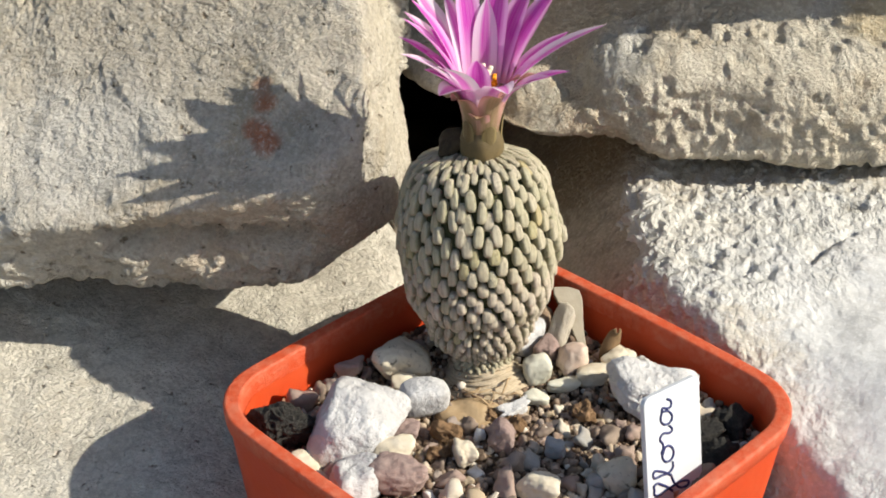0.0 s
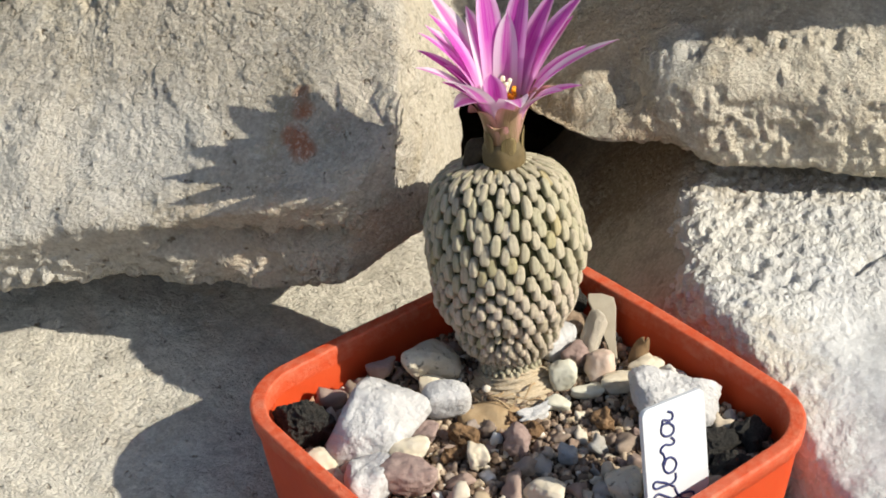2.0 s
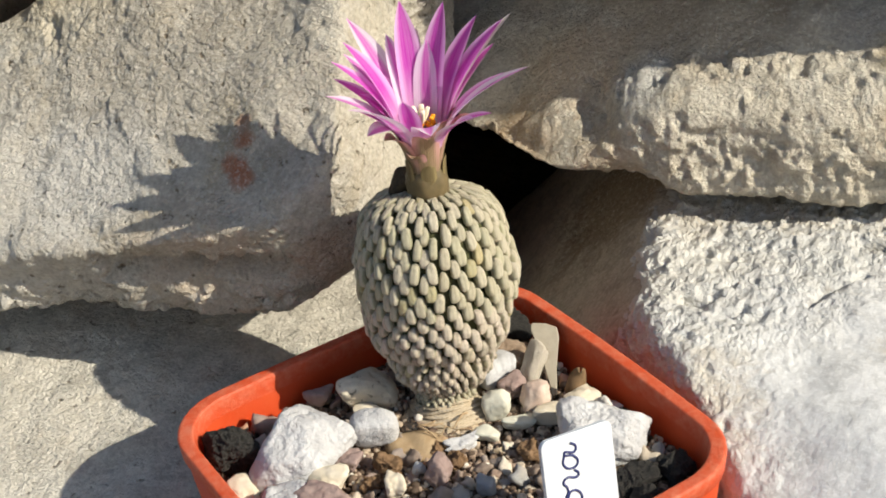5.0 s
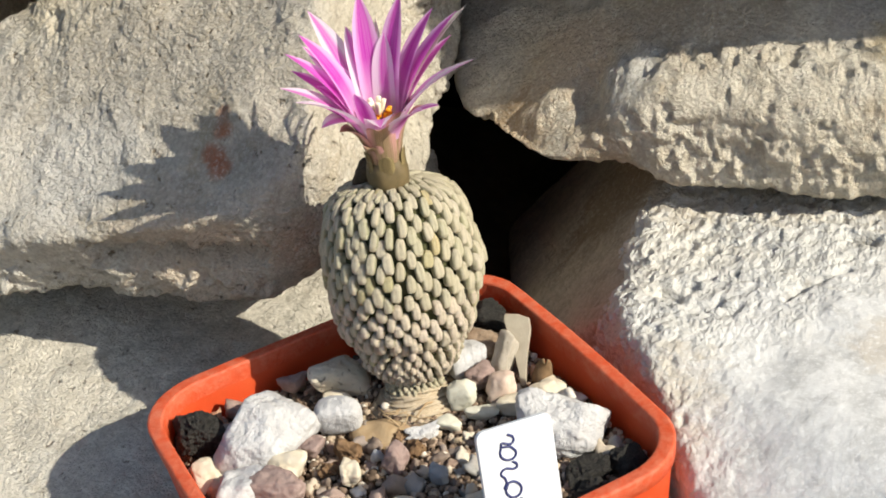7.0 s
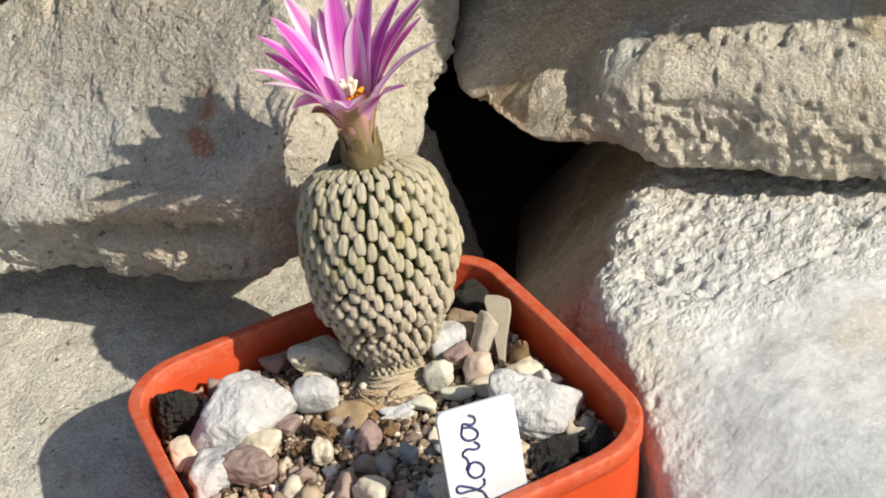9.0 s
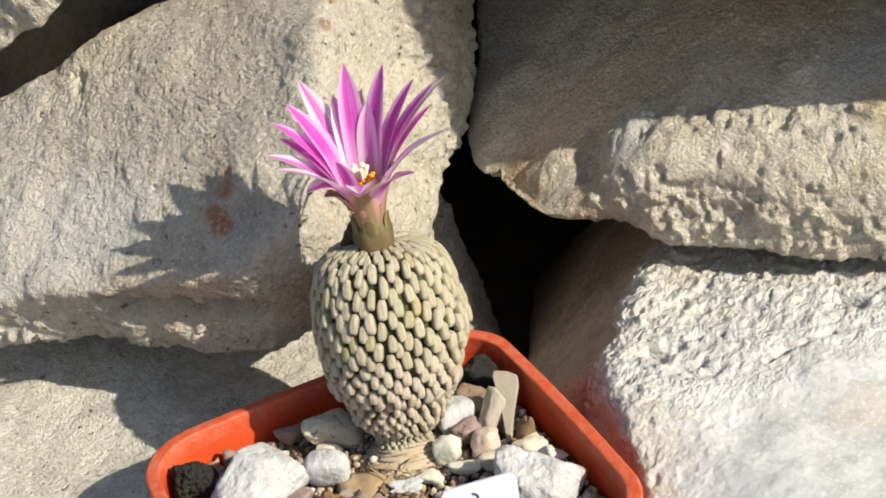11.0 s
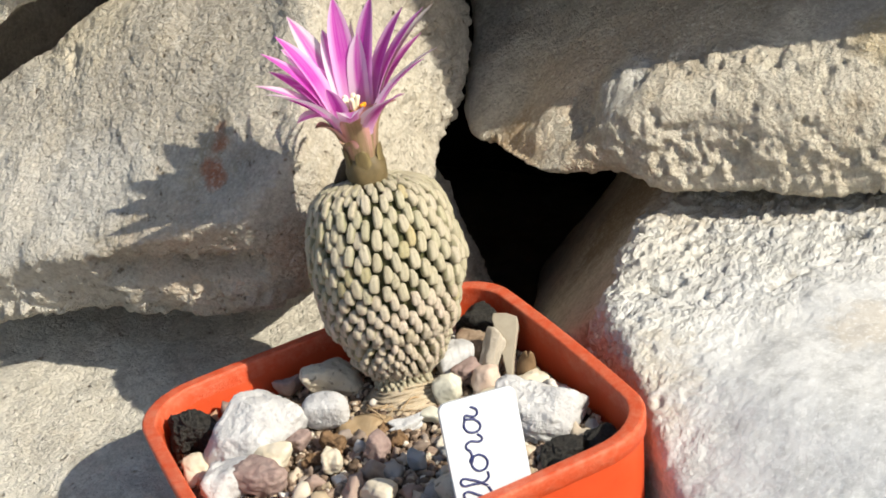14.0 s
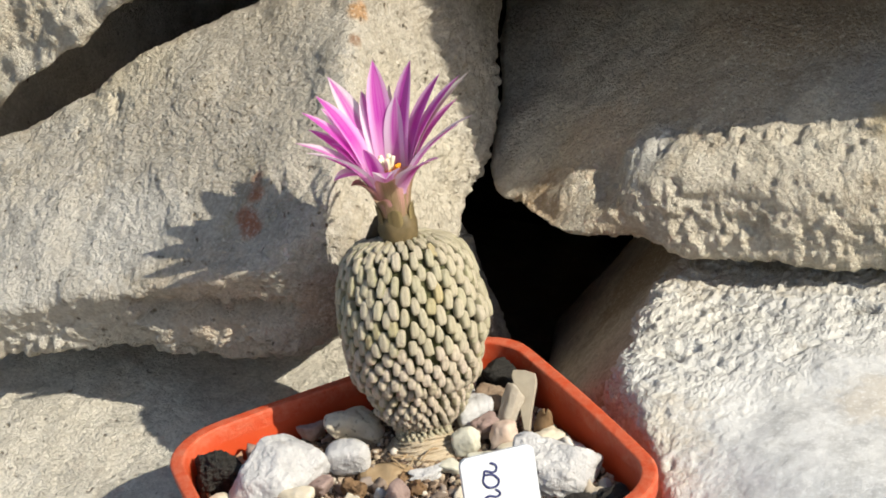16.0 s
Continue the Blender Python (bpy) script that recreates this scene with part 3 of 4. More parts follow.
def in_pot(u, v, room=0.0):
    """The point of the pot's floor plan, drawn in to the rounded corners of its inner wall, that much short of it, in mm."""
    half, r = 31.6 - room, max(1.0, 10.0 - room)
    u, v = max(-half, min(half, u)), max(-half, min(half, v))
    c = half - r
    du, dv = abs(u) - c, abs(v) - c
    if du > 0 and dv > 0 and math.hypot(du, dv) > r:
        k = r / math.hypot(du, dv)
        u, v = math.copysign(c + du * k, u), math.copysign(c + dv * k, v)
    return u, v


soil_mat = plain_grainy("potting_mix", (0.08, 0.055, 0.038), (0.20, 0.145, 0.10), 700, 0.95, 0.15, 0.5)
sf, N = [], 90
ca, sa = math.cos(POT_TURN), math.sin(POT_TURN)
lat = []
for i in range(N + 1):
    for j in range(N + 1):
        u, v = in_pot((i / N * 2 - 1) * 31.8, (j / N * 2 - 1) * 31.8)
        x, y = u * ca - v * sa, u * sa + v * ca
        lat.append((x, y, soil_height(x, y)))
lat = np.array(lat)
lat[:, 2] += 0.9 * fbm(lat, 2.2, 3, 5) + 0.5 * fbm(lat, 0.8, 2, 8) - 0.4
for i in range(N):
    for j in range(N):
        a = i * (N + 1) + j
        sf.append((a, a + N + 1, a + N + 2, a + 1))
mix_bed = thing("potting_mix", mesh_from("potting_mix", lat * MM, np.array(sf), soil_mat),
                "dark brown potting mix topped with mixed mineral gravel", "soil", kind="stuff")

# ---- stones lying in the pot ----
LEANING = plain_grainy("tan_grey_stone", (0.42, 0.37, 0.30), (0.52, 0.47, 0.39), 300, 0.9, 0.2, 0.3)
WHITE_CHALK = plain_grainy("white_stone", (0.60, 0.595, 0.59), (0.46, 0.45, 0.445), 260, 0.85, 0.25, 0.8)
POROUS_GREY = plain_grainy("porous_grey_stone", (0.66, 0.59, 0.47), (0.55, 0.48, 0.37), 300, 0.9, 0.2, 0.3, 0.8)
CREAM = plain_grainy("cream_stone", (0.60, 0.52, 0.38), (0.66, 0.60, 0.50), 260, 0.8, 0.3, 0.2)
PINK = plain_grainy("pinkish_stone", (0.55, 0.40, 0.32), (0.60, 0.50, 0.42), 300, 0.8, 0.3, 0.2)
MAUVE = plain_grainy("mauve_stone", (0.27, 0.19, 0.17), (0.36, 0.27, 0.24), 420, 0.9, 0.2, 0.35)
GREENISH = plain_grainy("greenish_white_stone", (0.62, 0.60, 0.50), (0.52, 0.50, 0.40), 220, 0.75, 0.3, 0.15)
LAVA = plain_grainy("black_lava", (0.014, 0.013, 0.012), (0.055, 0.05, 0.042), 1500, 0.7, 0.45, 0.9, 0.35, (0.20, 0.17, 0.12))
SLATE = plain_grainy("grey_slate", (0.34, 0.295, 0.225), (0.44, 0.39, 0.31), 200, 0.8, 0.3, 0.12)
PEAT = plain_grainy("peat", (0.16, 0.095, 0.05), (0.30, 0.19, 0.11), 600, 0.95, 0.1, 0.5)
BROWN = plain_grainy("brown_stone_chip", (0.22, 0.15, 0.10), (0.33, 0.25, 0.18), 380, 0.9, 0.2, 0.3)


def pebble_mesh(name, size, mat, seed, lump=0.26, facets=8, n=14, fine=0.0, sharp=6):
    """A worn stone of that size in mm, about its own centre: a few random facets, softened, with a lumpy skin."""
    r = random.Random(seed)
    d, quads = box_lattice(n)
    dd = d / np.linalg.norm(d, axis=1)[:, None]
    w = np.zeros(len(dd))
    for k in range(facets + 6):
        if k < 6:
            nv = np.zeros(3)
            nv[k % 3] = 1 if k < 3 else -1
            off = 1.0
        else:
            nv = np.array([r.gauss(0, 1) for _ in range(3)])
            nv /= np.linalg.norm(nv)
            off = r.uniform(0.72, 0.98)
        w += np.maximum(0, dd @ nv / off) ** sharp
    p = dd * (w ** (-1 / sharp))[:, None]
    p = p * (1 + lump * fbm(p, 0.9, 3, seed)[:, None] * 0.6)
    s = np.array(size) / 2
    p = p * s
    if fine:
        p = p + dd * (fine * (ridged(p, 1.3, 3, seed + 3) - 0.3))[:, None]
    return mesh_from(name, p * MM, quads, mat)


def lying_stone(name, at, size, mat, label, seed, turn=(0, 0, 0), group="", **kw):
    x, y, z = at
    return thing(name, pebble_mesh(name, size, mat, seed, **kw), label, "stone", group,
                 at=Matrix.Translation((x * MM, y * MM, z * MM)) @ Euler([radians(a) for a in turn]).to_matrix().to_4x4())


lying_stone("white_rock", (-24.0, -4.4, 58.6), (19, 14.5, 12.4), WHITE_CHALK, "large chalk-white angular stone on the gravel", 101, (8, -16, 68), n=56, fine=0.10, sharp=18, facets=14, lump=0.16)
lying_stone("white_pebble", (-13.4, 3.2, 58.6), (8.2, 6.6, 6.4), WHITE_CHALK, "smooth oval white pebble on the gravel", 202, (0, 0, 20), n=28, fine=0.03, lump=0.07, sharp=3, facets=2)
lying_stone("white_rock", (-21.8, -16.6, 57.2), (9, 8, 7), WHITE_CHALK, "small chalk-white stone at the pot's edge", 103, (5, 10, 60), n=26, fine=0.1, sharp=12)
lying_stone("white_rock", (23.4, 10.4, 57.8), (15.0, 11.0, 9.6), WHITE_CHALK, "angular white stone with a rough broken face", 104, (14, 14, 26), n=60, fine=0.14, sharp=16, lump=0.25, facets=12)
lying_stone("porous_stone", (-18.8, 13.6, 58.6), (11.5, 8, 7.5), POROUS_GREY, "grey-cream stone full of small pores", 105, (0, 8, 30), n=30, fine=0.1)
lying_stone("cream_stone", (-17.3, 9.6, 56.6), (5, 4, 3), CREAM, "small cream-coloured stone on the gravel", 106, n=16)
lying_stone("lava_stone", (-35.4, -5.8, 58.2), (6.8, 6.8, 7.2), LAVA, "black porous lava piece beside the pot wall", 107, (20, 10, 40), n=60, fine=0.42, sharp=16, facets=3)
lying_stone("lava_stone", (0.2, 35.8, 58.4), (7.5, 6.5, 7), LAVA, "black lava piece in the pot's back corner", 108, (10, 20, 0), n=26, fine=0.35, sharp=12)
lying_stone("lava_stone", (30.4, 2.6, 55.2), (6.5, 5.5, 4.6), LAVA, "black lava piece in the gravel", 109, (0, 0, 30), n=34, fine=0.35, sharp=16)
lying_stone("lava_stone", (35.6, 6.4, 55.6), (6.5, 5.5, 5.4), LAVA, "black lava piece at the pot wall", 110, (0, 20, 70), n=34, fine=0.35, sharp=16)
lying_stone("lava_stone", (33.0, -3.0, 54.8), (6, 6, 4.6), LAVA, "black lava piece behind the plant label", 111, (30, 0, 0), n=30, fine=0.35, sharp=16)
lying_stone("greenish_stone", (3.8, 14.6, 57.8), (5.6, 4.6, 6.2), GREENISH, "pale greenish-white rounded stone", 112, (0, 15, 10), n=20)
lying_stone("white_pebble", (1.6, 23.4, 58.4), (7.5, 6, 6), WHITE_CHALK, "white pebble close to the cactus", 113, (0, 0, 50), n=22, lump=0.12)
lying_stone("pink_stone", (9.4, 18.6, 58.0), (6, 5, 5.4), PINK, "pinkish-tan rounded stone on the gravel", 114, (0, 10, 40), n=20)
lying_stone("mauve_stone", (5.6, 20.0, 57.4), (5.5, 4.5, 4.5), MAUVE, "brown-mauve stone beside the cactus", 115, (0, 0, 70), n=18, fine=0.1)
lying_stone("brown_stone", (2.6, 28.0, 57.6), (6, 5.5, 6), BROWN, "brown stone behind the cactus", 116, (20, 0, 0), n=18, fine=0.1)
lying_stone("cream_stone", (13.8, 16.2, 56.8), (7, 4.2, 3.6), CREAM, "flat cream stone chip on the gravel", 117, (0, 0, 20), n=18)
lying_stone("cream_stone", (17.4, 19.8, 56.9), (5.6, 4.4, 4.2), CREAM, "cream pebble at the pot wall", 118, (0, 0, 60), n=18)
lying_stone("leaning_stone", (7.2, 25.4, 58.2), (4.2, 2.8, 9.4), LEANING, "tan-grey stone leaning behind the slate chip", 119, (-24, 24, 10), n=24, sharp=16, facets=12)
lying_stone("mauve_stone", (-15.6, -3.4, 56.6), (4.4, 4.2, 4), MAUVE, "small mauve pebble on the gravel", 120, n=16, fine=0.08)
lying_stone("tan_stone", (-17.0, -9.6, 56.8), (7.5, 5.5, 5), CREAM, "tan angular stone on the gravel", 121, (0, 0, 30), n=18, fine=0.1)
lying_stone("mauve_stone", (-15.2, -14.6, 57.0), (9, 7.5, 6.5), MAUVE, "large mauve-brown rough stone", 122, (0, 0, 10), n=24, fine=0.15)
lying_stone("cream_stone", (-6.0, -7.4, 56.6), (3.4, 5.2, 4.4), CREAM, "yellowish-cream angular stone on the gravel", 123, (10, 0, 20), n=18)
lying_stone("mauve_stone", (-0.2, -2.8, 57.0), (5, 5, 5), MAUVE, "mauve-brown porous stone on the gravel", 124, (0, 20, 0), n=20, fine=0.15)
lying_stone("white_pebble", (-4.0, -2.4, 56.4), (2, 1.6, 2.4), WHITE_CHALK, "tiny white stone chip", 125, n=12)
lying_stone("white_pebble", (1.4, 5.0, 56.2), (5.6, 2.2, 2.2), WHITE_CHALK, "white irregular stone chip", 126, (0, 0, 40), n=16, lump=0.5)
lying_stone("white_pebble", (4.4, 8.2, 56.4), (4.6, 3.0, 2.4), GREENISH, "pale flat stone chip", 127, (0, 0, 15), n=14)
lying_stone("flat_stone", (8.4, 12.6, 56.3), (6.2, 4.0, 2.6), GREENISH, "flat pale grey stone chip", 128, (0, 8, 30), n=16)
lying_stone("blue_grey_stone", (8.2, -4.8, 56.6), (3.6, 3.2, 3.4), plain_grainy("blue_grey_stone", (0.24, 0.26, 0.28), (0.32, 0.33, 0.33), 300, 0.8, 0.3, 0.15), "blue-grey pebble on the gravel", 129, n=14)
lying_stone("pink_stone", (-27.0, 11.6, 57.2), (5, 4, 4), MAUVE, "reddish-grey stone at the pot wall", 130, n=14)
lying_stone("tan_stone", (5.6, -13.4, 56.4), (6.5, 5, 4.5), CREAM, "pale tan stone on the gravel", 131, n=16, fine=0.1)
lying_stone("porous_stone", (17.6, -10.0, 56.6), (7, 6, 4.6), POROUS_GREY, "grey porous stone on the gravel", 132, n=18, fine=0.1)
lying_stone("tan_stone", (-30.4, -12.4, 56.4), (6.8, 5.2, 3.0), CREAM, "cream stone in the pot's corner", 133, (0, 8, -40), n=16, fine=0.1)

for k, (x, y, sz) in enumerate(((-9.0, -2.4, 4.0), (-7.6, -5.6, 3.2), (-10.4, -7.0, 3.4), (1.0, 1.4, 3.4), (-3.0, 3.4, 3.0), (12.0, 5.6, 3.6))):
    lying_stone("peat_clump", (x, y, 56.0), (sz, sz * 0.8, sz * 0.8), PEAT, "crumbly brown clump of peat on the gravel", 140 + k, (20 * k, 15, 40 * k), n=18, fine=0.4, lump=0.5)

# standing chip of slate
bm = bmesh.new()
prof = ((-0.1, 0), (0.7, 0.2), (1.2, 5.0), (2.3, 10.4), (2.2, 12.2), (0.3, 13.2), (-2.1, 13.6), (-2.4, 12.4), (-0.9, 6.5))
lo = [bm.verts.new((x * MM, -0.55 * MM, z * MM)) for x, z in prof]
hi = [bm.verts.new((x * MM * 0.96, 0.55 * MM, z * MM * 0.985)) for x, z in prof]
bm.faces.new(lo)
bm.faces.new(hi[::-1])
for i in range(len(prof)):
    j = (i + 1) % len(prof)
    bm.faces.new((lo[j], lo[i], hi[i], hi[j]))
bmesh.ops.bevel(bm, geom=bm.edges[:], offset=0.22 * MM, segments=2, affect="EDGES", profile=0.5)
sm = bpy.data.meshes.new("slate_chip")
bm.to_mesh(sm)
bm.free()
sm.materials.append(SLATE)
u_ = Vector((-0.29, 0.75, 0.58)).normalized()
x_ = Vector((0.93, 0.30, 0.08))
x_ = (x_ - u_ * x_.dot(u_)).normalized()
y_ = u_.cross(x_)
slate_pose = Matrix.Translation((0.0116, 0.0222, 0.0548)) @ Matrix(((x_.x, y_.x, u_.x, 0), (x_.y, y_.y, u_.y, 0), (x_.z, y_.z, u_.z, 0), (0, 0, 0, 1)))
thing("slate_chip", sm, "thin grey slate chip leaning against the pot wall", "stone",
      at=slate_pose)

# ---- loose gravel ----
gm, n_, l_, b_ = material("mixed_gravel", 0.85, 0.25)
info = n_.new("ShaderNodeObjectInfo").outputs["Random"]
c_ = ramp(n_, l_, info, [(0.0, (0.24, 0.165, 0.125)), (0.12, (0.30, 0.215, 0.185)), (0.24, (0.42, 0.33, 0.22)), (0.36, (0.27, 0.22, 0.19)), (0.46, (0.52, 0.44, 0.34)),
                         (0.57, (0.32, 0.315, 0.30)), (0.66, (0.20, 0.15, 0.12)), (0.74, (0.46, 0.39, 0.32)), (0.83, (0.42, 0.22, 0.13)), (0.87, (0.60, 0.54, 0.44)), (0.94, (0.70, 0.68, 0.64))], "CONSTANT")
v_ = coords(n_)
sp = noise_tex(n_, l_, v_, 900, 5, 0.7)
c_ = mix(n_, l_, maths(n_, l_, "MULTIPLY", grey(n_, l_, sp, 0.40, 0.66), 0.4), c_, (0.45, 0.37, 0.29))
l_.new(c_, b_.inputs["Base Color"])
bump(n_, l_, b_, sp, 0.0004)
PEB = [pebble_mesh("pebble", (1, 1, 1), gm, 200 + k, n=5, facets=9, sharp=16, lump=0.55) for k in range(16)]
taken = [(o.matrix_world.translation.x / MM, o.matrix_world.translation.y / MM, max(o.dimensions[:2]) / MM * 0.38)
         for o in scene.objects if o.get("category") == "stone"]
taken.append((-5.5, 14.0, 8.0))
placed = []
for k in range(20000):
    if len(placed) >= 298:
        break
    u, v = rng.uniform(-30.5, 30.5), rng.uniform(-30.5, 30.5)
    u, v = in_pot(u, v, 3.0)
    x, y = u * ca - v * sa, u * sa + v * ca
    s = rng.choice((1.8, 2.2, 2.6, 3.0, 3.4, 4.0, 4.6)) if len(placed) < 150 else rng.uniform(1.3, 2.2)
    if (y > 8 or y < -34) and rng.random() < 0.7:
        continue
    if any((x - a) ** 2 + (y - b) ** 2 < (c + 0.35 * s) ** 2 for a, b, c in taken):
        continue
    if any((x - a) ** 2 + (y - b) ** 2 < (0.36 * (c + s)) ** 2 for a, b, c in placed):
        continue
    placed.append((x, y, s))
    m = Matrix.Translation((x * MM, y * MM, (soil_height(x, y) + rng.uniform(0.15, 0.5) * s) * MM)) @ Euler([rng.uniform(0, 6.28) for _ in range(3)]).to_matrix().to_4x4()
    m = m @ Matrix.Diagonal((s * MM / MM * rng.uniform(0.85, 1.25), s * rng.uniform(0.8, 1.1), s * rng.uniform(0.65, 0.95), 1))
    part("pebble", rng.choice(PEB), mix_bed, at=m)
# fine grit between the pebbles, joined
gv, gf = [], []
gd, gq = box_lattice(2)
gd = gd / np.linalg.norm(gd, axis=1)[:, None]
grit_rng = np.random.RandomState(4)
for k in range(5200):
    u, v = in_pot(*grit_rng.uniform(-31, 31, 2), 1.0)
    x, y = u * ca - v * sa, u * sa + v * ca
    s = grit_rng.uniform(0.25, 0.95)
    q = gd * s * grit_rng.uniform(0.6, 1.2, 3) * grit_rng.uniform(0.75, 1.2, (len(gd), 1))
    gf.append(gq + len(gv) * len(gd))
    gv.append(q + np.array((x, y, soil_height(x, y) + grit_rng.uniform(0.1, 0.9))))
grit_mat, n_, l_, b_ = material("fine_grit", 0.9, 0.2)
isl = n_.new("ShaderNodeNewGeometry").outputs["Random Per Island"]
l_.new(ramp(n_, l_, isl, [(0, (0.10, 0.07, 0.05)), (0.25, (0.20, 0.14, 0.10)), (0.5, (0.31, 0.23, 0.17)), (0.75, (0.44, 0.35, 0.26)), (0.93, (0.62, 0.56, 0.48))], "CONSTANT"), b_.inputs["Base Color"])
tagged(part("grit", mesh_from("grit", np.concatenate(gv) * MM, np.concatenate(gf), grit_mat), mix_bed), kind="stuff")

# ---- cactus ----
AXIS_BASE = Vector((-5.0, 15.2, 55.4))
AXIS_TOP = Vector((-7.8, 24.3, 89.8))
axis = (AXIS_TOP - AXIS_BASE).normalized()
PROFILE = [(-2, 6.0), (0, 5.2), (1.5, 4.7), (3, 4.5), (4.3, 4.7), (4.9, 5.5), (5.9, 6.6), (7.5, 7.7), (9.5, 8.5), (10.8, 8.7), (11.3, 8.7), (11.8, 9.7), (12.8, 10.5), (14.5, 11.1), (17, 11.7), (20, 12.3), (23, 12.6),
           (27, 12.4), (30.6, 12.0), (33.4, 11.3), (35.6, 10.1), (37.0, 8.2), (37.9, 5.8), (38.1, 3.6), (37.8, 2.0), (37.3, 0.0)]

cactus = new("cactus")
to_cactus = Matrix.Translation(AXIS_BASE * MM) @ Vector((0, 0, 1)).rotation_difference(axis).to_matrix().to_4x4()
cactus.matrix_world = to_cactus
tagged(cactus, "small grey-green globular cactus with flattened tubercles in flower", "cactus")
body_mat = plain_grainy("cactus_skin", (0.035, 0.040, 0.014), (0.10, 0.095, 0.045), 400, 0.8, 0.2, 0.15)
seg = 64
bv, bf = [], []
for s, r in PROFILE:
    for i in range(seg):
        a = 2 * math.pi * i / seg
        rr = max(r - 0.75, 0.02)
        bv.append((rr * math.cos(a) * MM, rr * math.sin(a) * MM, (s - (0.4 if s > 30 else 0)) * MM))
for k in range(len(PROFILE) - 1):
    for i in range(seg):
        j = (i + 1) % seg
        bf.append((k * seg + i, k * seg + j, (k + 1) * seg + j, (k + 1) * seg + i))
part("stem", mesh_from("stem", bv, bf, body_mat), cactus, "dark green stem between the tubercles")



def tubercle_material(name, stops):
    """Waxy grey-green skin that varies from tubercle to tubercle, greener on the flanks, with a pale seam of tiny combed spines along the back."""
    m, n, l, b = material(name, 0.7, 0.25)
    info = n.new("ShaderNodeObjectInfo").outputs["Random"]
    v = coords(n)
    sep = n.new("ShaderNodeSeparateXYZ")
    l.new(v, sep.inputs[0])
    c = ramp(n, l, info, stops)
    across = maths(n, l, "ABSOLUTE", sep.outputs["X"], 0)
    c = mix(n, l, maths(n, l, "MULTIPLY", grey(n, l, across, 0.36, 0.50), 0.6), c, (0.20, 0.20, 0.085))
    seam = ramp(n, l, across, [(0.05, (1, 1, 1)), (0.12, (0, 0, 0))])
    c = mix(n, l, maths(n, l, "MULTIPLY", seam, 0.2), c, (0.24, 0.20, 0.13))
    comb = maths(n, l, "SINE", maths(n, l, "MULTIPLY", sep.outputs["Z"], 62.0), 0)
    comb = maths(n, l, "MULTIPLY", grey(n, l, comb, 0.1, 0.8), ramp(n, l, across, [(0.10, (1, 1, 1)), (0.24, (0, 0, 0))]))
    c = mix(n, l, maths(n, l, "MULTIPLY", comb, 0.15), c, (0.62, 0.57, 0.47))
    grime = noise_tex(n, l, v, 3.2, 5, 0.7, 0.6)
    c = mix(n, l, maths(n, l, "MULTIPLY", grey(n, l, grime, 0.52, 0.70), 0.45), c, (0.27, 0.22, 0.13))
    spk = noise_tex(n, l, v, 6, 5, 0.7)
    c = mix(n, l, maths(n, l, "MULTIPLY", grey(n, l, spk, 0.45, 0.7), 0.4), c, (0.54, 0.50, 0.40))
    l.new(c, b.inputs["Base Color"])
    bump(n, l, b, noise_tex(n, l, v, 11, 5, 0.75), 0.00035, 1.0)
    return m


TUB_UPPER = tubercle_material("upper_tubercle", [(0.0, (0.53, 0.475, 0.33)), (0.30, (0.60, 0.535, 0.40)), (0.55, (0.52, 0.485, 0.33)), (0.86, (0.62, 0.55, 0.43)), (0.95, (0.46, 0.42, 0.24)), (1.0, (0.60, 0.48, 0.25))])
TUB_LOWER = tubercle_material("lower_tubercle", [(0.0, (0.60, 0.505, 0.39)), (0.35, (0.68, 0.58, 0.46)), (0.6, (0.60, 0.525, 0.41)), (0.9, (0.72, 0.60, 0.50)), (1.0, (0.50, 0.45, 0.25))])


def tubercle_mesh(groove, hook, box, seed, skin):
    """One tubercle about 1 x 1 x 1: x across, z along the stem, y outwards, blunt and slightly hooked, with a groove down its back."""
    d, q = box_lattice(6)
    u = d / np.linalg.norm(d, axis=1)[:, None]
    p = np.sign(u) * np.abs(u) ** np.array((box, 0.9, box * 0.92)) * 0.5
    p[:, 0] *= 1.0 - 0.10 * u[:, 2]
    p[:, 1] += 0.08 - hook * u[:, 2] * 0.28
    g = np.exp(-(p[:, 0] / 0.09) ** 2) * (u[:, 1] > 0.2)
    p[:, 1] -= groove * g
    p += 0.05 * np.stack([fbm(p, 0.5, 2, seed + k) for k in range(3)], 1)
    return mesh_from("tubercle", p, q, skin)


TUB_LONG = [tubercle_mesh(0.06, 0.15, 0.72, 400, TUB_UPPER), tubercle_mesh(0.05, 0.25, 0.78, 410, TUB_UPPER), tubercle_mesh(0.03, 0.2, 0.7, 420, TUB_UPPER), tubercle_mesh(0.05, 0.4, 0.8, 430, TUB_UPPER)]
TUB_MID = [tubercle_mesh(0.02, 0.5, 0.82, 470, TUB_LOWER), tubercle_mesh(0.03, 0.6, 0.88, 480, TUB_LOWER), tubercle_mesh(0.0, 0.45, 0.8, 490, TUB_LOWER)]
TUB_ROUND = [tubercle_mesh(0.0, 0.5, 0.9, 440, TUB_LOWER), tubercle_mesh(0.02, 0.7, 0.86, 450, TUB_LOWER), tubercle_mesh(0.0, 0.4, 0.95, 460, TUB_LOWER)]
tr = random.Random(9)
COLS = 25
# walk up the stem's outline by its own length
arc = [(0.0, *PROFILE[2][::-1])]
for (s0, r0), (s1, r1) in zip(PROFILE[2:], PROFILE[3:-2]):
    for k in range(1, 11):
        f = k / 10
        r, s = r0 + (r1 - r0) * f, s0 + (s1 - s0) * f
        arc.append((arc[-1][0] + math.hypot(r - arc[-1][1], s - arc[-1][2]), r, s))


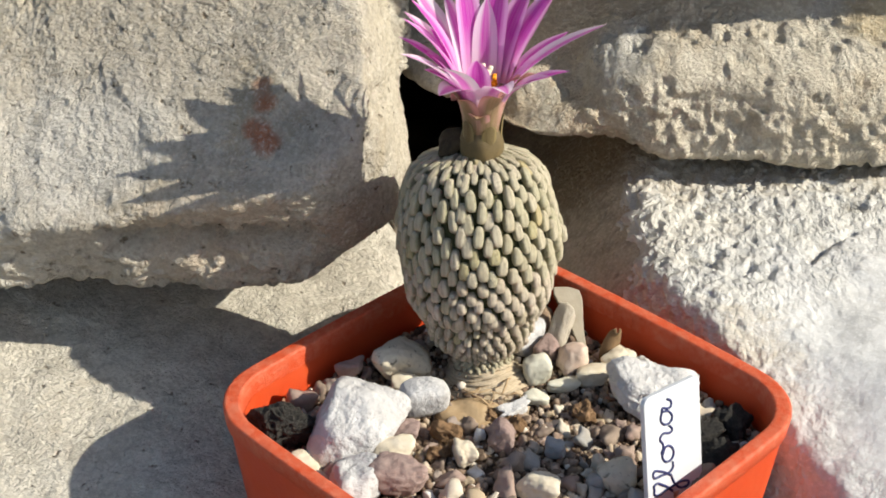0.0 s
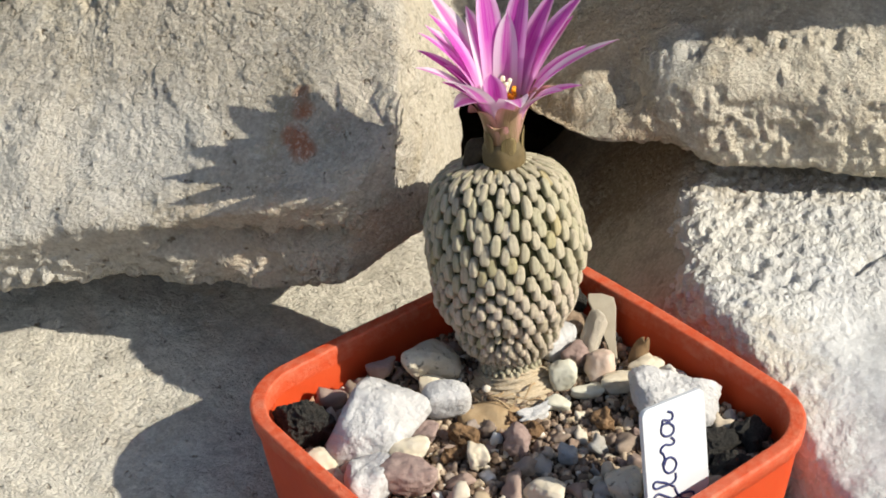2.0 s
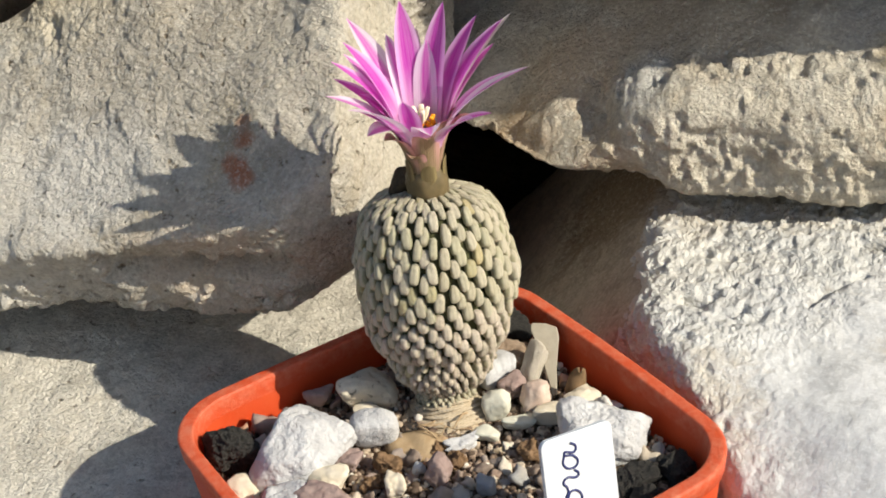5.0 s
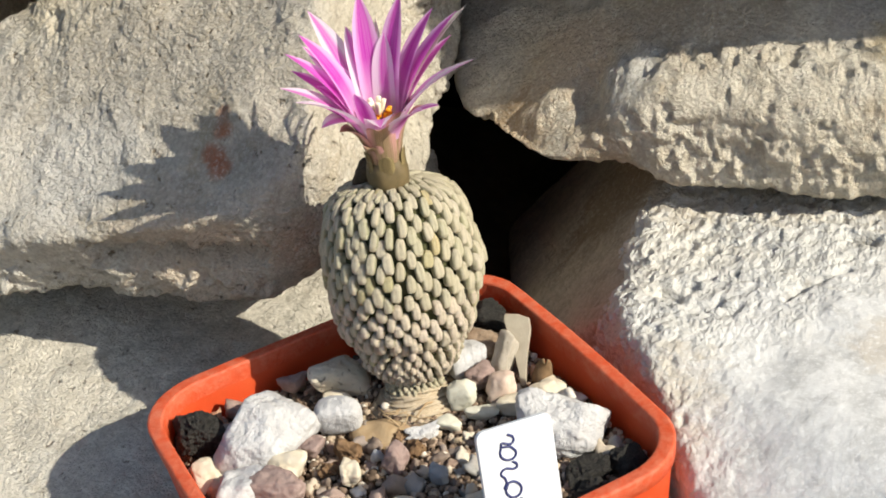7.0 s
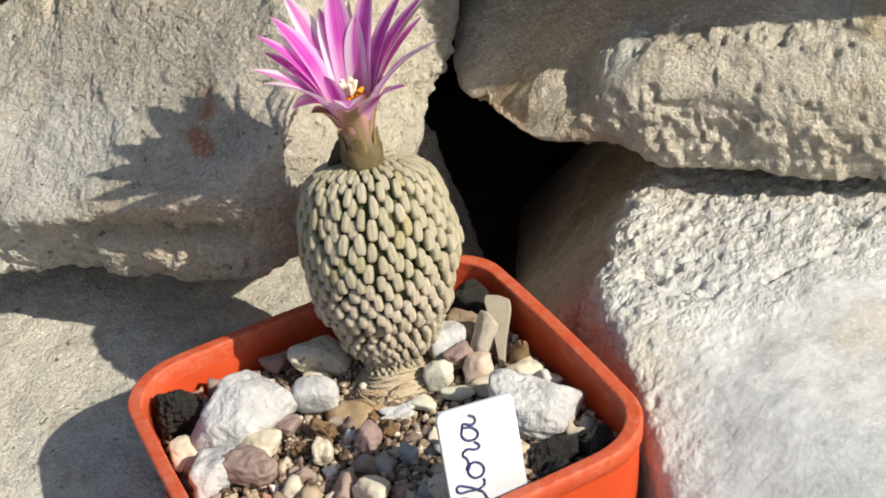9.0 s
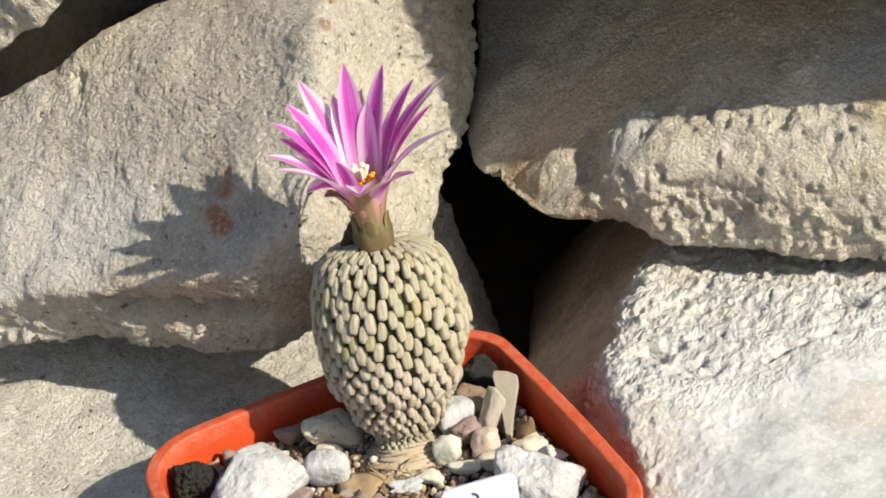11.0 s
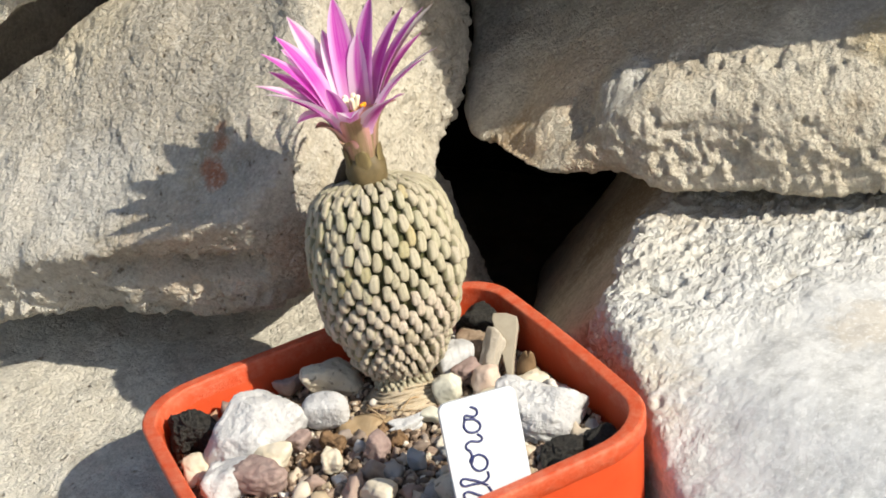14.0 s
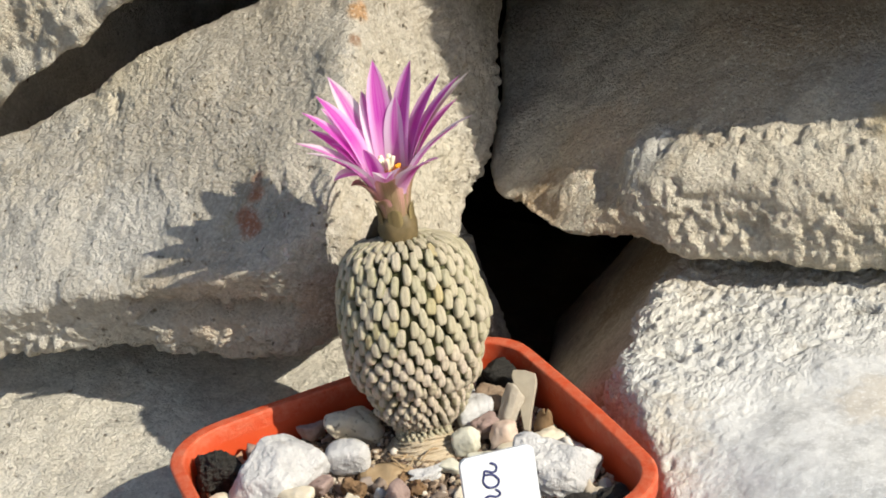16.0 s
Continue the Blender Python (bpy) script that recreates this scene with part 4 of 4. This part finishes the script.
def on_outline(length):
    for (l0, r0, s0), (l1, r1, s1) in zip(arc, arc[1:]):
        if length <= l1:
            f = (length - l0) / max(1e-6, l1 - l0)
            return r0 + (r1 - r0) * f, s0 + (s1 - s0) * f, math.atan2(r1 - r0, s1 - s0)
    return arc[-1][1], arc[-1][2], -math.pi / 2


length, row, made = 0.0, 0, []
while length < arc[-1][0] - 0.4:
    pitch = 0.84 + 0.70 * min(1.0, max(0.0, (length - 2.5) / 7.5)) + 0.34 * min(1.0, max(0.0, (length - 16) / 10.0))
    made.append((length, pitch, row))
    length += pitch
    row += 1
front, back_v, back_f = 0, [], []
inv = to_cactus.inverted()
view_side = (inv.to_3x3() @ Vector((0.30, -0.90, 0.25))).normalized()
for length, pitch, row in reversed(made):
    for i in range(COLS):
        big_one = length > 11.5
        a = 2 * math.pi * (i + 0.5 * (row % 2) + tr.uniform(-0.13, 0.13)) / COLS + row * 0.02
        r, s, tilt = on_outline(length + tr.uniform(-0.2, 0.2) * pitch)
        ring = 2 * math.pi * r / COLS
        if ring < 1.5 and (i + row) % 2 and length > 20:
            continue
        ring = max(ring, 1.5)
        crown = length > arc[-1][0] - 8
        ln = pitch * (2.05 if crown else 1.82 if length > 21 else 1.65 if big_one else 1.5) * tr.uniform(0.86, 1.12)
        wd = ring * (0.58 if crown else 0.55 if length > 21 else 0.58) * tr.uniform(0.88, 1.12)
        ht = (1.3 if crown else 1.8 if big_one else 2.0) * tr.uniform(0.85, 1.15) * min(1.0, ring / 2.0)
        if tr.random() < 0.10 and not big_one:
            ln, wd = ln * 0.7, wd * 0.75
        bulge = tr.uniform(-0.22, 0.22) + 0.35 * math.exp(-((length - 15.0) / 1.8) ** 2) + 1.1 * math.exp(-((length - 25) / 3.5) ** 2) * max(0, math.cos(a - 0.2)) ** 2
        out = Vector((math.cos(a) * math.cos(tilt), math.sin(a) * math.cos(tilt), -math.sin(tilt)))
        m = (Matrix.Rotation(a - math.pi / 2, 4, "Z") @ Matrix.Translation((0, (r - 0.4 + bulge) * MM, s * MM))
             @ Matrix.Rotation(-tilt, 4, "X") @ Matrix.Rotation(tr.uniform(-0.14, 0.14), 4, "Y") @ Matrix.Diagonal((wd * MM, ht * MM, ln * MM, 1)))
        src = tr.choice(TUB_LONG if length > 20 else TUB_MID if big_one else TUB_ROUND)
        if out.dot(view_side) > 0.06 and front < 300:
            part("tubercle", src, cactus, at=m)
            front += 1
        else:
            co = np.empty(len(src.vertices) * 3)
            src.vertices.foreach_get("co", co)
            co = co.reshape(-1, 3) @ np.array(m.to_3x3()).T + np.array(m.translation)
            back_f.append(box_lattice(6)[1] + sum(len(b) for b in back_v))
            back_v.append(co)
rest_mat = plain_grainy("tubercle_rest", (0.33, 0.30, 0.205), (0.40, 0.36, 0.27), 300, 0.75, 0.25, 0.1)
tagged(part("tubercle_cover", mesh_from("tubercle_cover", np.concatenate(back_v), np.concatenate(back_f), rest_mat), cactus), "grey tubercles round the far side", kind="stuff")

# corky foot of the stem, ringed like bark
cork = plain_grainy("cork", (0.43, 0.34, 0.23), (0.55, 0.46, 0.34), 420, 0.9, 0.2, 0.35)
cv, cf = [], []
for k in range(26):
    f = k / 25
    z = -2.2 + f * 4.6
    for i in range(48):
        a = 2 * math.pi * i / 48
        rr = 4.7 + 4.8 * (1 - f) ** 1.2 + 0.42 * math.sin(k * 2.1 + 1.6 * math.sin(a * 2) + a) + 0.22 * math.sin(k * 1.3 + 5 * a) + 0.5 * math.sin(3 * a + 1) * (1 - f)
        cv.append((rr * math.cos(a) * MM, rr * math.sin(a) * MM, (z + 0.4 * math.sin(2 * a + 3 * f)) * MM))
for k in range(25):
    for i in range(48):
        j = (i + 1) % 48
        cf.append((k * 48 + i, k * 48 + j, (k + 1) * 48 + j, (k + 1) * 48 + i))
part("corky_base", mesh_from("corky_base", cv, cf, cork), cactus, "tan wrinkled corky stem base")

# ---- flower ----
flower = new("flower")
flower.parent = cactus
flower.matrix_parent_inverse = inv
flower.matrix_basis = Matrix.Translation(Vector((-6.7, 22.2, 91.6)) * MM)
tagged(flower, "open magenta-pink cactus flower with pale petal edges")


def tube_mesh(name, prof, mat, seg=20, wob=0.0):
    v, f = [], []
    for k, (z, r) in enumerate(prof):
        for i in range(seg):
            a = 2 * math.pi * i / seg
            rr = r * (1 + wob * math.sin(5 * a + k * 0.6))
            v.append((rr * math.cos(a) * MM, rr * math.sin(a) * MM, z * MM))
    for k in range(len(prof) - 1):
        for i in range(seg):
            j = (i + 1) % seg
            f.append((k * seg + i, k * seg + j, (k + 1) * seg + j, (k + 1) * seg + i))
    return mesh_from(name, v, f, mat)


def petal_material(name, edge, stripe, back, stripe_w, transl=0.35, base_end=0.45):
    m, n, l, b = material(name, 0.5, 0.25)
    uv = n.new("ShaderNodeUVMap").outputs[0]
    sep = n.new("ShaderNodeSeparateXYZ")
    l.new(uv, sep.inputs[0])
    x = maths(n, l, "ABSOLUTE", maths(n, l, "SUBTRACT", sep.outputs["X"], 0.5), 0)
    f = grey(n, l, x, stripe_w * 0.5, stripe_w)
    c = mix(n, l, f, stripe, edge)
    c = mix(n, l, grey(n, l, sep.outputs["Y"], 0.05, base_end), back, c)
    vein = n.new("ShaderNodeTexNoise")
    vm = n.new("ShaderNodeMapping")
    vm.inputs["Scale"].default_value = (26, 2, 1)
    l.new(uv, vm.inputs["Vector"])
    l.new(vm.outputs[0], vein.inputs["Vector"])
    vein.inputs["Scale"].default_value = 1.0
    c = mix(n, l, maths(n, l, "MULTIPLY", grey(n, l, vein.outputs["Fac"], 0.35, 0.7), 0.22), c, tuple(min(1, v * 1.25 + 0.03) for v in edge))
    l.new(c, b.inputs["Base Color"])
    t = n.new("ShaderNodeBsdfTranslucent")
    l.new(c, t.inputs[0])
    mx = n.new("ShaderNodeMixShader")
    mx.inputs[0].default_value = transl
    l.new(b.outputs[0], mx.inputs[1])
    l.new(t.outputs[0], mx.inputs[2])
    l.new(mx.outputs[0], n["Material Output"].inputs[0])
    bump(n, l, b, vein.outputs["Fac"], 0.00015)
    return m


# pale edges are the petals' own; their extra white is painted sun glow
PETAL = petal_material("petal", (0.90, 0.50, 0.84), (0.66, 0.045, 0.52), (0.93, 0.70, 0.88), 0.40, 0.45, 0.55)
PETAL_PALE = petal_material("pale_petal", (0.93, 0.76, 0.90), (0.72, 0.12, 0.58), (0.94, 0.80, 0.90), 0.27, 0.45, 0.5)
PETAL_CREAM = petal_material("cream_petal", (0.80, 0.72, 0.68), (0.55, 0.40, 0.34), (0.80, 0.72, 0.66), 0.14, 0.42)
SEPAL = petal_material("sepal", (0.70, 0.37, 0.35), (0.34, 0.25, 0.13), (0.27, 0.20, 0.10), 0.40, 0.2, 0.5)
SCALE = petal_material("scale", (0.24, 0.185, 0.085), (0.14, 0.105, 0.05), (0.11, 0.082, 0.042), 0.40, 0.05)


def petal_mesh(name, rho, height, width, mat, r0=2.9, z0=9.0, base_w=0.7, cup=0.12, rise=0.55, droop=0.0, blunt=2.1):
    """A pointed petal in the x-z plane, from the tube at (r0, z0) to its tip at radius rho and height above the throat."""
    n, m, throat = 16, 7, 13.6
    p0, p2 = Vector((r0, 0, z0)), Vector((rho, 0, throat + height))
    p1 = p0 + Vector((0.10 * (rho - r0), 0, rise * (p2.z - p0.z) + 1.2))
    v, f = [], []
    for k in range(n + 1):
        t = k / n
        pt = p0 * (1 - t) ** 2 + p1 * 2 * t * (1 - t) + p2 * t * t
        tg = (p1 - p0) * (1 - t) + (p2 - p1) * t
        pt = pt - Vector((0, 0, droop * max(0, t - 0.6) ** 2))
        tg.normalize()
        nv = Vector((-tg.z, 0, tg.x))
        w = width * (base_w + (1 - base_w) * math.sin(min(1, t / 0.45) * math.pi / 2)) * (1 - max(0, (t - 0.5) / 0.5) ** blunt) + 0.05
        for j in range(m):
            q = j / (m - 1) * 2 - 1
            lift = cup * w * q * q
            v.append(((pt.x + nv.x * lift) * MM, 0.5 * w * q * MM, (pt.z + nv.z * lift) * MM))
    for k in range(n):
        for j in range(m - 1):
            f.append((k * m + j, (k + 1) * m + j, (k + 1) * m + j + 1, k * m + j + 1))
    me = mesh_from(name, v, f, mat)
    uvl = me.uv_layers.new(name="UVMap")
    for poly in me.polygons:
        for li in poly.loop_indices:
            vi = me.loops[li].vertex_index
            uvl.data[li].uv = ((vi % m) / (m - 1), (vi // m) / n)
    return me


tube_mat = plain_grainy("flower_tube", (0.33, 0.24, 0.15), (0.42, 0.27, 0.19), 300, 0.6, 0.3, 0.05)
ovary_mat = plain_grainy("ovary", (0.11, 0.083, 0.042), (0.17, 0.125, 0.062), 300, 0.5, 0.3, 0.08)
part("ovary", tube_mesh("ovary", [(-2.2, 1.2), (-0.8, 2.1), (0.8, 2.9), (2.4, 3.4), (3.8, 3.5), (5.2, 3.2), (6.4, 2.7), (7.2, 2.3)], ovary_mat, wob=0.05), flower, "dark olive-brown ovary")
part("tube", tube_mesh("tube", [(5.8, 2.5), (7.5, 2.6), (9.5, 2.8), (11.5, 3.2), (13.0, 3.7), (12.6, 3.4), (10.5, 2.5), (9.6, 0.2)], tube_mat, wob=0.04), flower, "brownish-pink flower tube")
# direction in degrees, tip radius, tip height over the throat, width, pale
PETALS = [
    (-112, 15.4, 9.4, 3.6, 1), (-145, 14.4, 8.4, 3.8, 1), (-158, 12.8, 12.6, 3.6, 0), (-176, 11.2, 14.0, 3.6, 0), (153, 15.0, 14.6, 3.6, 1), (119, 10.2, 17.0, 3.5, 0),
    (106, 9.6, 12.6, 2.0, 2), (78, 10.0, 16.8, 3.5, 0), (57, 12.8, 14.2, 3.3, 0), (38, 15.0, 14.6, 3.5, 0), (44, 17.2, 14.4, 3.2, 2), (47, 14.2, 9.8, 3.0, 0),
    (0, 18.4, 11.2, 3.4, 1), (-18, 14.0, 5.2, 3.2, 0), (20, 13.6, 7.6, 3.0, 0), (-168, 13.0, 8.6, 3.4, 0), (136, 9.6, 12.2, 3.2, 1), (92, 6.8, 11.6, 3.2, 1), (172, 12.6, 10.8, 3.4, 1),
    (-128, 9.8, 1.8, 4.6, 1), (-60, 8.8, 2.6, 4.6, 1), (-98, 5.0, 6.4, 3.2, 0), (-150, 9.8, 4.4, 4.0, 0), (-24, 11.4, 4.2, 4.0, 1),
    (130, 8.0, 9.0, 4.2, 1), (170, 8.6, 8.4, 4.2, 0), (-160, 9.0, 6.4, 4.2, 1),
]
for deg, rho, hgt, wd, pale in PETALS:
    low = hgt < 4
    part("petal", petal_mesh("petal", rho, hgt, wd * (1.0 if low or pale == 2 else 1.2), (PETAL, PETAL_PALE, PETAL_CREAM)[pale], rise=1.0 if low else 0.5, droop=1.5 if low else 0, blunt=3.6 if low else 2.7, base_w=0.85 if low else 0.75), flower, at=Matrix.Rotation(radians(deg), 4, "Z"))
for deg, rho, hgt, wd in [(-128, 7.0, 0.4, 4.2), (-62, 7.2, 1.6, 4.4), (-20, 6.6, 3.2, 3.6), (38, 6.4, 2.6, 4.0), (95, 6.2, 2.6, 4.2), (150, 6.6, 1.8, 4.2), (-168, 6.6, 1.0, 3.8), (-95, 4.6, -3.0, 3.4), (8, 8.2, 2.4, 2.2)]:
    part("sepal", petal_mesh("sepal", rho, hgt, wd, SEPAL, r0=2.7, z0=5.0, base_w=0.75, cup=0.16, rise=0.72, droop=4, blunt=3.2), flower, at=Matrix.Rotation(radians(deg), 4, "Z"))
for deg, top in [(-62, -5.6), (12, -5.2), (84, -6.0), (150, -5.6), (-132, -5.0)]:
    part("scale", petal_mesh("scale", 3.45, top, 2.5, SCALE, r0=3.2, z0=2.2, base_w=0.8, cup=0.16, rise=0.5, blunt=4.0), flower, at=Matrix.Rotation(radians(deg), 4, "Z"))
anther_mat = plain_grainy("anther", (0.85, 0.30, 0.02), (0.90, 0.42, 0.03), 800, 0.6, 0.2, 0.1)
stigma_mat = plain_grainy("stigma", (0.82, 0.76, 0.52), (0.85, 0.80, 0.62), 500, 0.6, 0.3, 0.05)
ar = random.Random(12)
for k in range(26):
    a, q = ar.uniform(0, 6.28), 2.1 * math.sqrt(ar.random())
    part("anther", pebble_mesh("anther", (0.75, 0.75, 1.0), anther_mat, 300 + k, n=3), flower,
         at=Matrix.Translation((q * math.cos(a) * MM, q * math.sin(a) * MM, (13.0 + ar.uniform(0, 1.8)) * MM)))
for k in range(5):
    a = k * 1.2566 + 0.4
    part("stigma_lobe", pebble_mesh("stigma_lobe", (0.75, 0.75, 2.6), stigma_mat, 340 + k, n=4, lump=0.05, facets=0), flower,
         at=Matrix.Translation((0.9 * math.cos(a) * MM, 0.9 * math.sin(a) * MM, 15.4 * MM)) @ Euler((-0.35 * math.sin(a), 0.35 * math.cos(a), 0)).to_matrix().to_4x4())
part("dried_fruit", pebble_mesh("dried_fruit", (5.0, 4.6, 4.6), plain_grainy("dried_fruit", (0.03, 0.022, 0.015), (0.07, 0.05, 0.03), 500, 0.8, 0.2, 0.2), 350, n=14), cactus,
     "dark dried fruit remnant", at=inv @ Matrix.Translation((-11.2 * MM, 23.0 * MM, 94.0 * MM)))

# ---- dry debris at the foot of the cactus ----
husk_mat = plain_grainy("dry_husk", (0.36, 0.25, 0.14), (0.46, 0.34, 0.21), 350, 0.9, 0.15, 0.2)
hv, hf = [], []
for i in range(15):
    for j in range(9):
        u, w = i / 14 * 2 - 1, j / 8 * 2 - 1
        x, y = u * 5.4 * (1 - 0.25 * w * w), w * 3.2 * (1 - 0.35 * u * u)
        hv.append((x * MM, y * MM, (1.1 * (1 - u * u) * (1 - w * w) + 0.25 * math.sin(6 * u + 2 * w) * (1 - w * w)) * MM))
for i in range(14):
    for j in range(8):
        a = i * 9 + j
        hf.append((a, a + 9, a + 10, a + 1))
hm = mesh_from("bark_flake", hv, hf, husk_mat)
ob = thing("bark_flake", hm, "dry brown papery husk lying on the gravel", "debris", at=pose(-0.0062, 0.0035, 0.0561, 14, 0, 12))
mod = ob.modifiers.new("thickness", "SOLIDIFY")
mod.thickness = 0.0004
cv, cf = [], []
for i in range(13):
    for j in range(6):
        u, w = i / 12, j / 5 * 2 - 1
        half_w = 1.5 * math.sin(math.pi * min(1.0, 0.12 + u * 0.86)) ** 0.7
        a = -0.5 + 2.6 * u * u
        cv.append((w * half_w * MM, (1.2 * math.sin(a) + 0.6 * w * w) * MM, (6.2 * u + 0.3 * math.sin(3 * w + 5 * u)) * MM))
for i in range(12):
    for j in range(5):
        a = i * 6 + j
        cf.append((a, a + 6, a + 7, a + 1))
ob = thing("dry_leaf", mesh_from("dry_leaf", cv, cf, plain_grainy("dead_leaf", (0.16, 0.10, 0.055), (0.27, 0.18, 0.10), 350, 0.9, 0.15, 0.2)), "dry curled brown leaf scrap beside the slate chip", "debris", at=pose(0.0150, 0.0222, 0.0556, 24, 14, 20))
mod = ob.modifiers.new("thickness", "SOLIDIFY")
mod.thickness = 0.0003
fr = random.Random(21)
for k in range(8):
    cu = bpy.data.curves.new("root_fibre", "CURVE")
    cu.dimensions, cu.bevel_depth, cu.bevel_resolution = "3D", fr.uniform(0.00008, 0.0002), 1
    sp_ = cu.splines.new("BEZIER")
    sp_.bezier_points.add(3)
    x, y, a = fr.uniform(-8, 2), fr.uniform(3.5, 8), fr.uniform(-0.6, 0.6)
    for q, bp in enumerate(sp_.bezier_points):
        bp.co = ((x + q * 1.5 * math.cos(a)) * MM, (y + q * 1.5 * math.sin(a)) * MM, (56.6 + fr.uniform(0.2, 1.6)) * MM)
        bp.handle_left_type = bp.handle_right_type = "AUTO"
        a += fr.uniform(-0.7, 0.7)
    cu.materials.append(husk_mat)
    thing("root_fibre", cu, "thin dry brown root fibre on the gravel", "debris", "dry fibres at the cactus foot")

# ---- plant label ----
tl, tr_ = Vector((20.3, -13.6, 73.7)), Vector((28.6, -4.6, 72.6))
across_v = (tr_ - tl)
width = across_v.length
ax = across_v.normalized()
down = (Vector((4.0, -3.4, -22.0)) - ax * Vector((4.0, -3.4, -22.0)).dot(ax)).normalized()
nrm = ax.cross(-down).normalized()
label_at = Matrix((( *(ax), 0), (*(-down), 0), (*nrm, 0), (0, 0, 0, 1))).transposed()
label_at = Matrix.Translation(tl * MM) @ label_at
lab_mat = plain_grainy("white_plastic", (0.60, 0.64, 0.69), (0.64, 0.67, 0.71), 90, 0.35, 0.5, 0.02)
ink_mat = plain_grainy("blue_black_ink", (0.02, 0.026, 0.10), (0.03, 0.04, 0.14), 300, 0.5, 0.4, 0.02)
tag = new("plant_label")
tag.matrix_world = label_at
tagged(tag, "white plastic plant label with handwritten ink, stuck in the gravel", "plant label")
bm = bmesh.new()
bmesh.ops.create_cube(bm, size=1)
bmesh.ops.scale(bm, vec=(width * MM, 34 * MM, 0.9 * MM), verts=bm.verts)
bmesh.ops.translate(bm, vec=(width / 2 * MM, -17 * MM, -0.45 * MM), verts=bm.verts)
ver = [e for e in bm.edges if abs(e.verts[0].co.z - e.verts[1].co.z) > 0.0005]
bmesh.ops.bevel(bm, geom=ver, offset=1.3 * MM, segments=5, affect="EDGES", profile=0.5)
bmesh.ops.bevel(bm, geom=[e for e in bm.edges if e.calc_face_angle(0) > 0.8], offset=0.15 * MM, segments=2, affect="EDGES", profile=0.5)
lm = bpy.data.meshes.new("blade")
bm.to_mesh(lm)
bm.free()
lm.materials.append(lab_mat)
part("blade", lm, tag)
# the word "flora" in joined-up handwriting, written along the blade from below upwards
STROKES = {
    "f": [(0, 0.2), (0.5, 0.9), (0.75, 1.9), (0.55, 2.3), (0.3, 1.8), (0.25, 0.4), (0.2, -0.9), (0.0, -1.2), (-0.1, -0.7), (0.35, 0.0), (0.8, 0.25)],
    "l": [(0, 0.25), (0.5, 1.2), (0.6, 2.1), (0.35, 2.2), (0.25, 1.2), (0.35, 0.15), (0.7, 0.1)],
    "o": [(0.75, 0.95), (0.3, 0.9), (0.05, 0.45), (0.3, 0.02), (0.75, 0.2), (0.85, 0.7), (0.6, 0.98), (0.9, 0.85), (1.15, 0.9)],
    "r": [(0.0, 0.9), (0.25, 1.1), (0.45, 0.85), (0.35, 0.2), (0.45, 0.05), (0.75, 0.3)],
    "a": [(0.85, 0.85), (0.35, 0.95), (0.05, 0.45), (0.25, 0.02), (0.65, 0.25), (0.9, 0.85), (0.85, 0.15), (1.1, 0.05), (1.35, 0.4)],
}
pen = 0.0
cu = bpy.data.curves.new("handwriting", "CURVE")
cu.dimensions, cu.bevel_depth, cu.bevel_resolution = "3D", 0.0002, 1
for ch, adv in (("f", 0.85), ("l", 0.75), ("o", 1.15), ("r", 0.8), ("a", 1.1)):
    sp_ = cu.splines.new("BEZIER")
    pts = STROKES[ch]
    sp_.bezier_points.add(len(pts) - 1)
    for bp, (x, y) in zip(sp_.bezier_points, pts):
        X, Y = (pen + x) * 3.1, min(y, 1.75) * 2.6
        bp.co = ((5.9 - Y) * MM, (-16.6 + X) * MM, 0.00005)
        bp.handle_left_type = bp.handle_right_type = "AUTO"
    pen += adv
cu.materials.append(ink_mat)
part("handwriting", cu, tag, 'dark blue handwritten word "flora"')
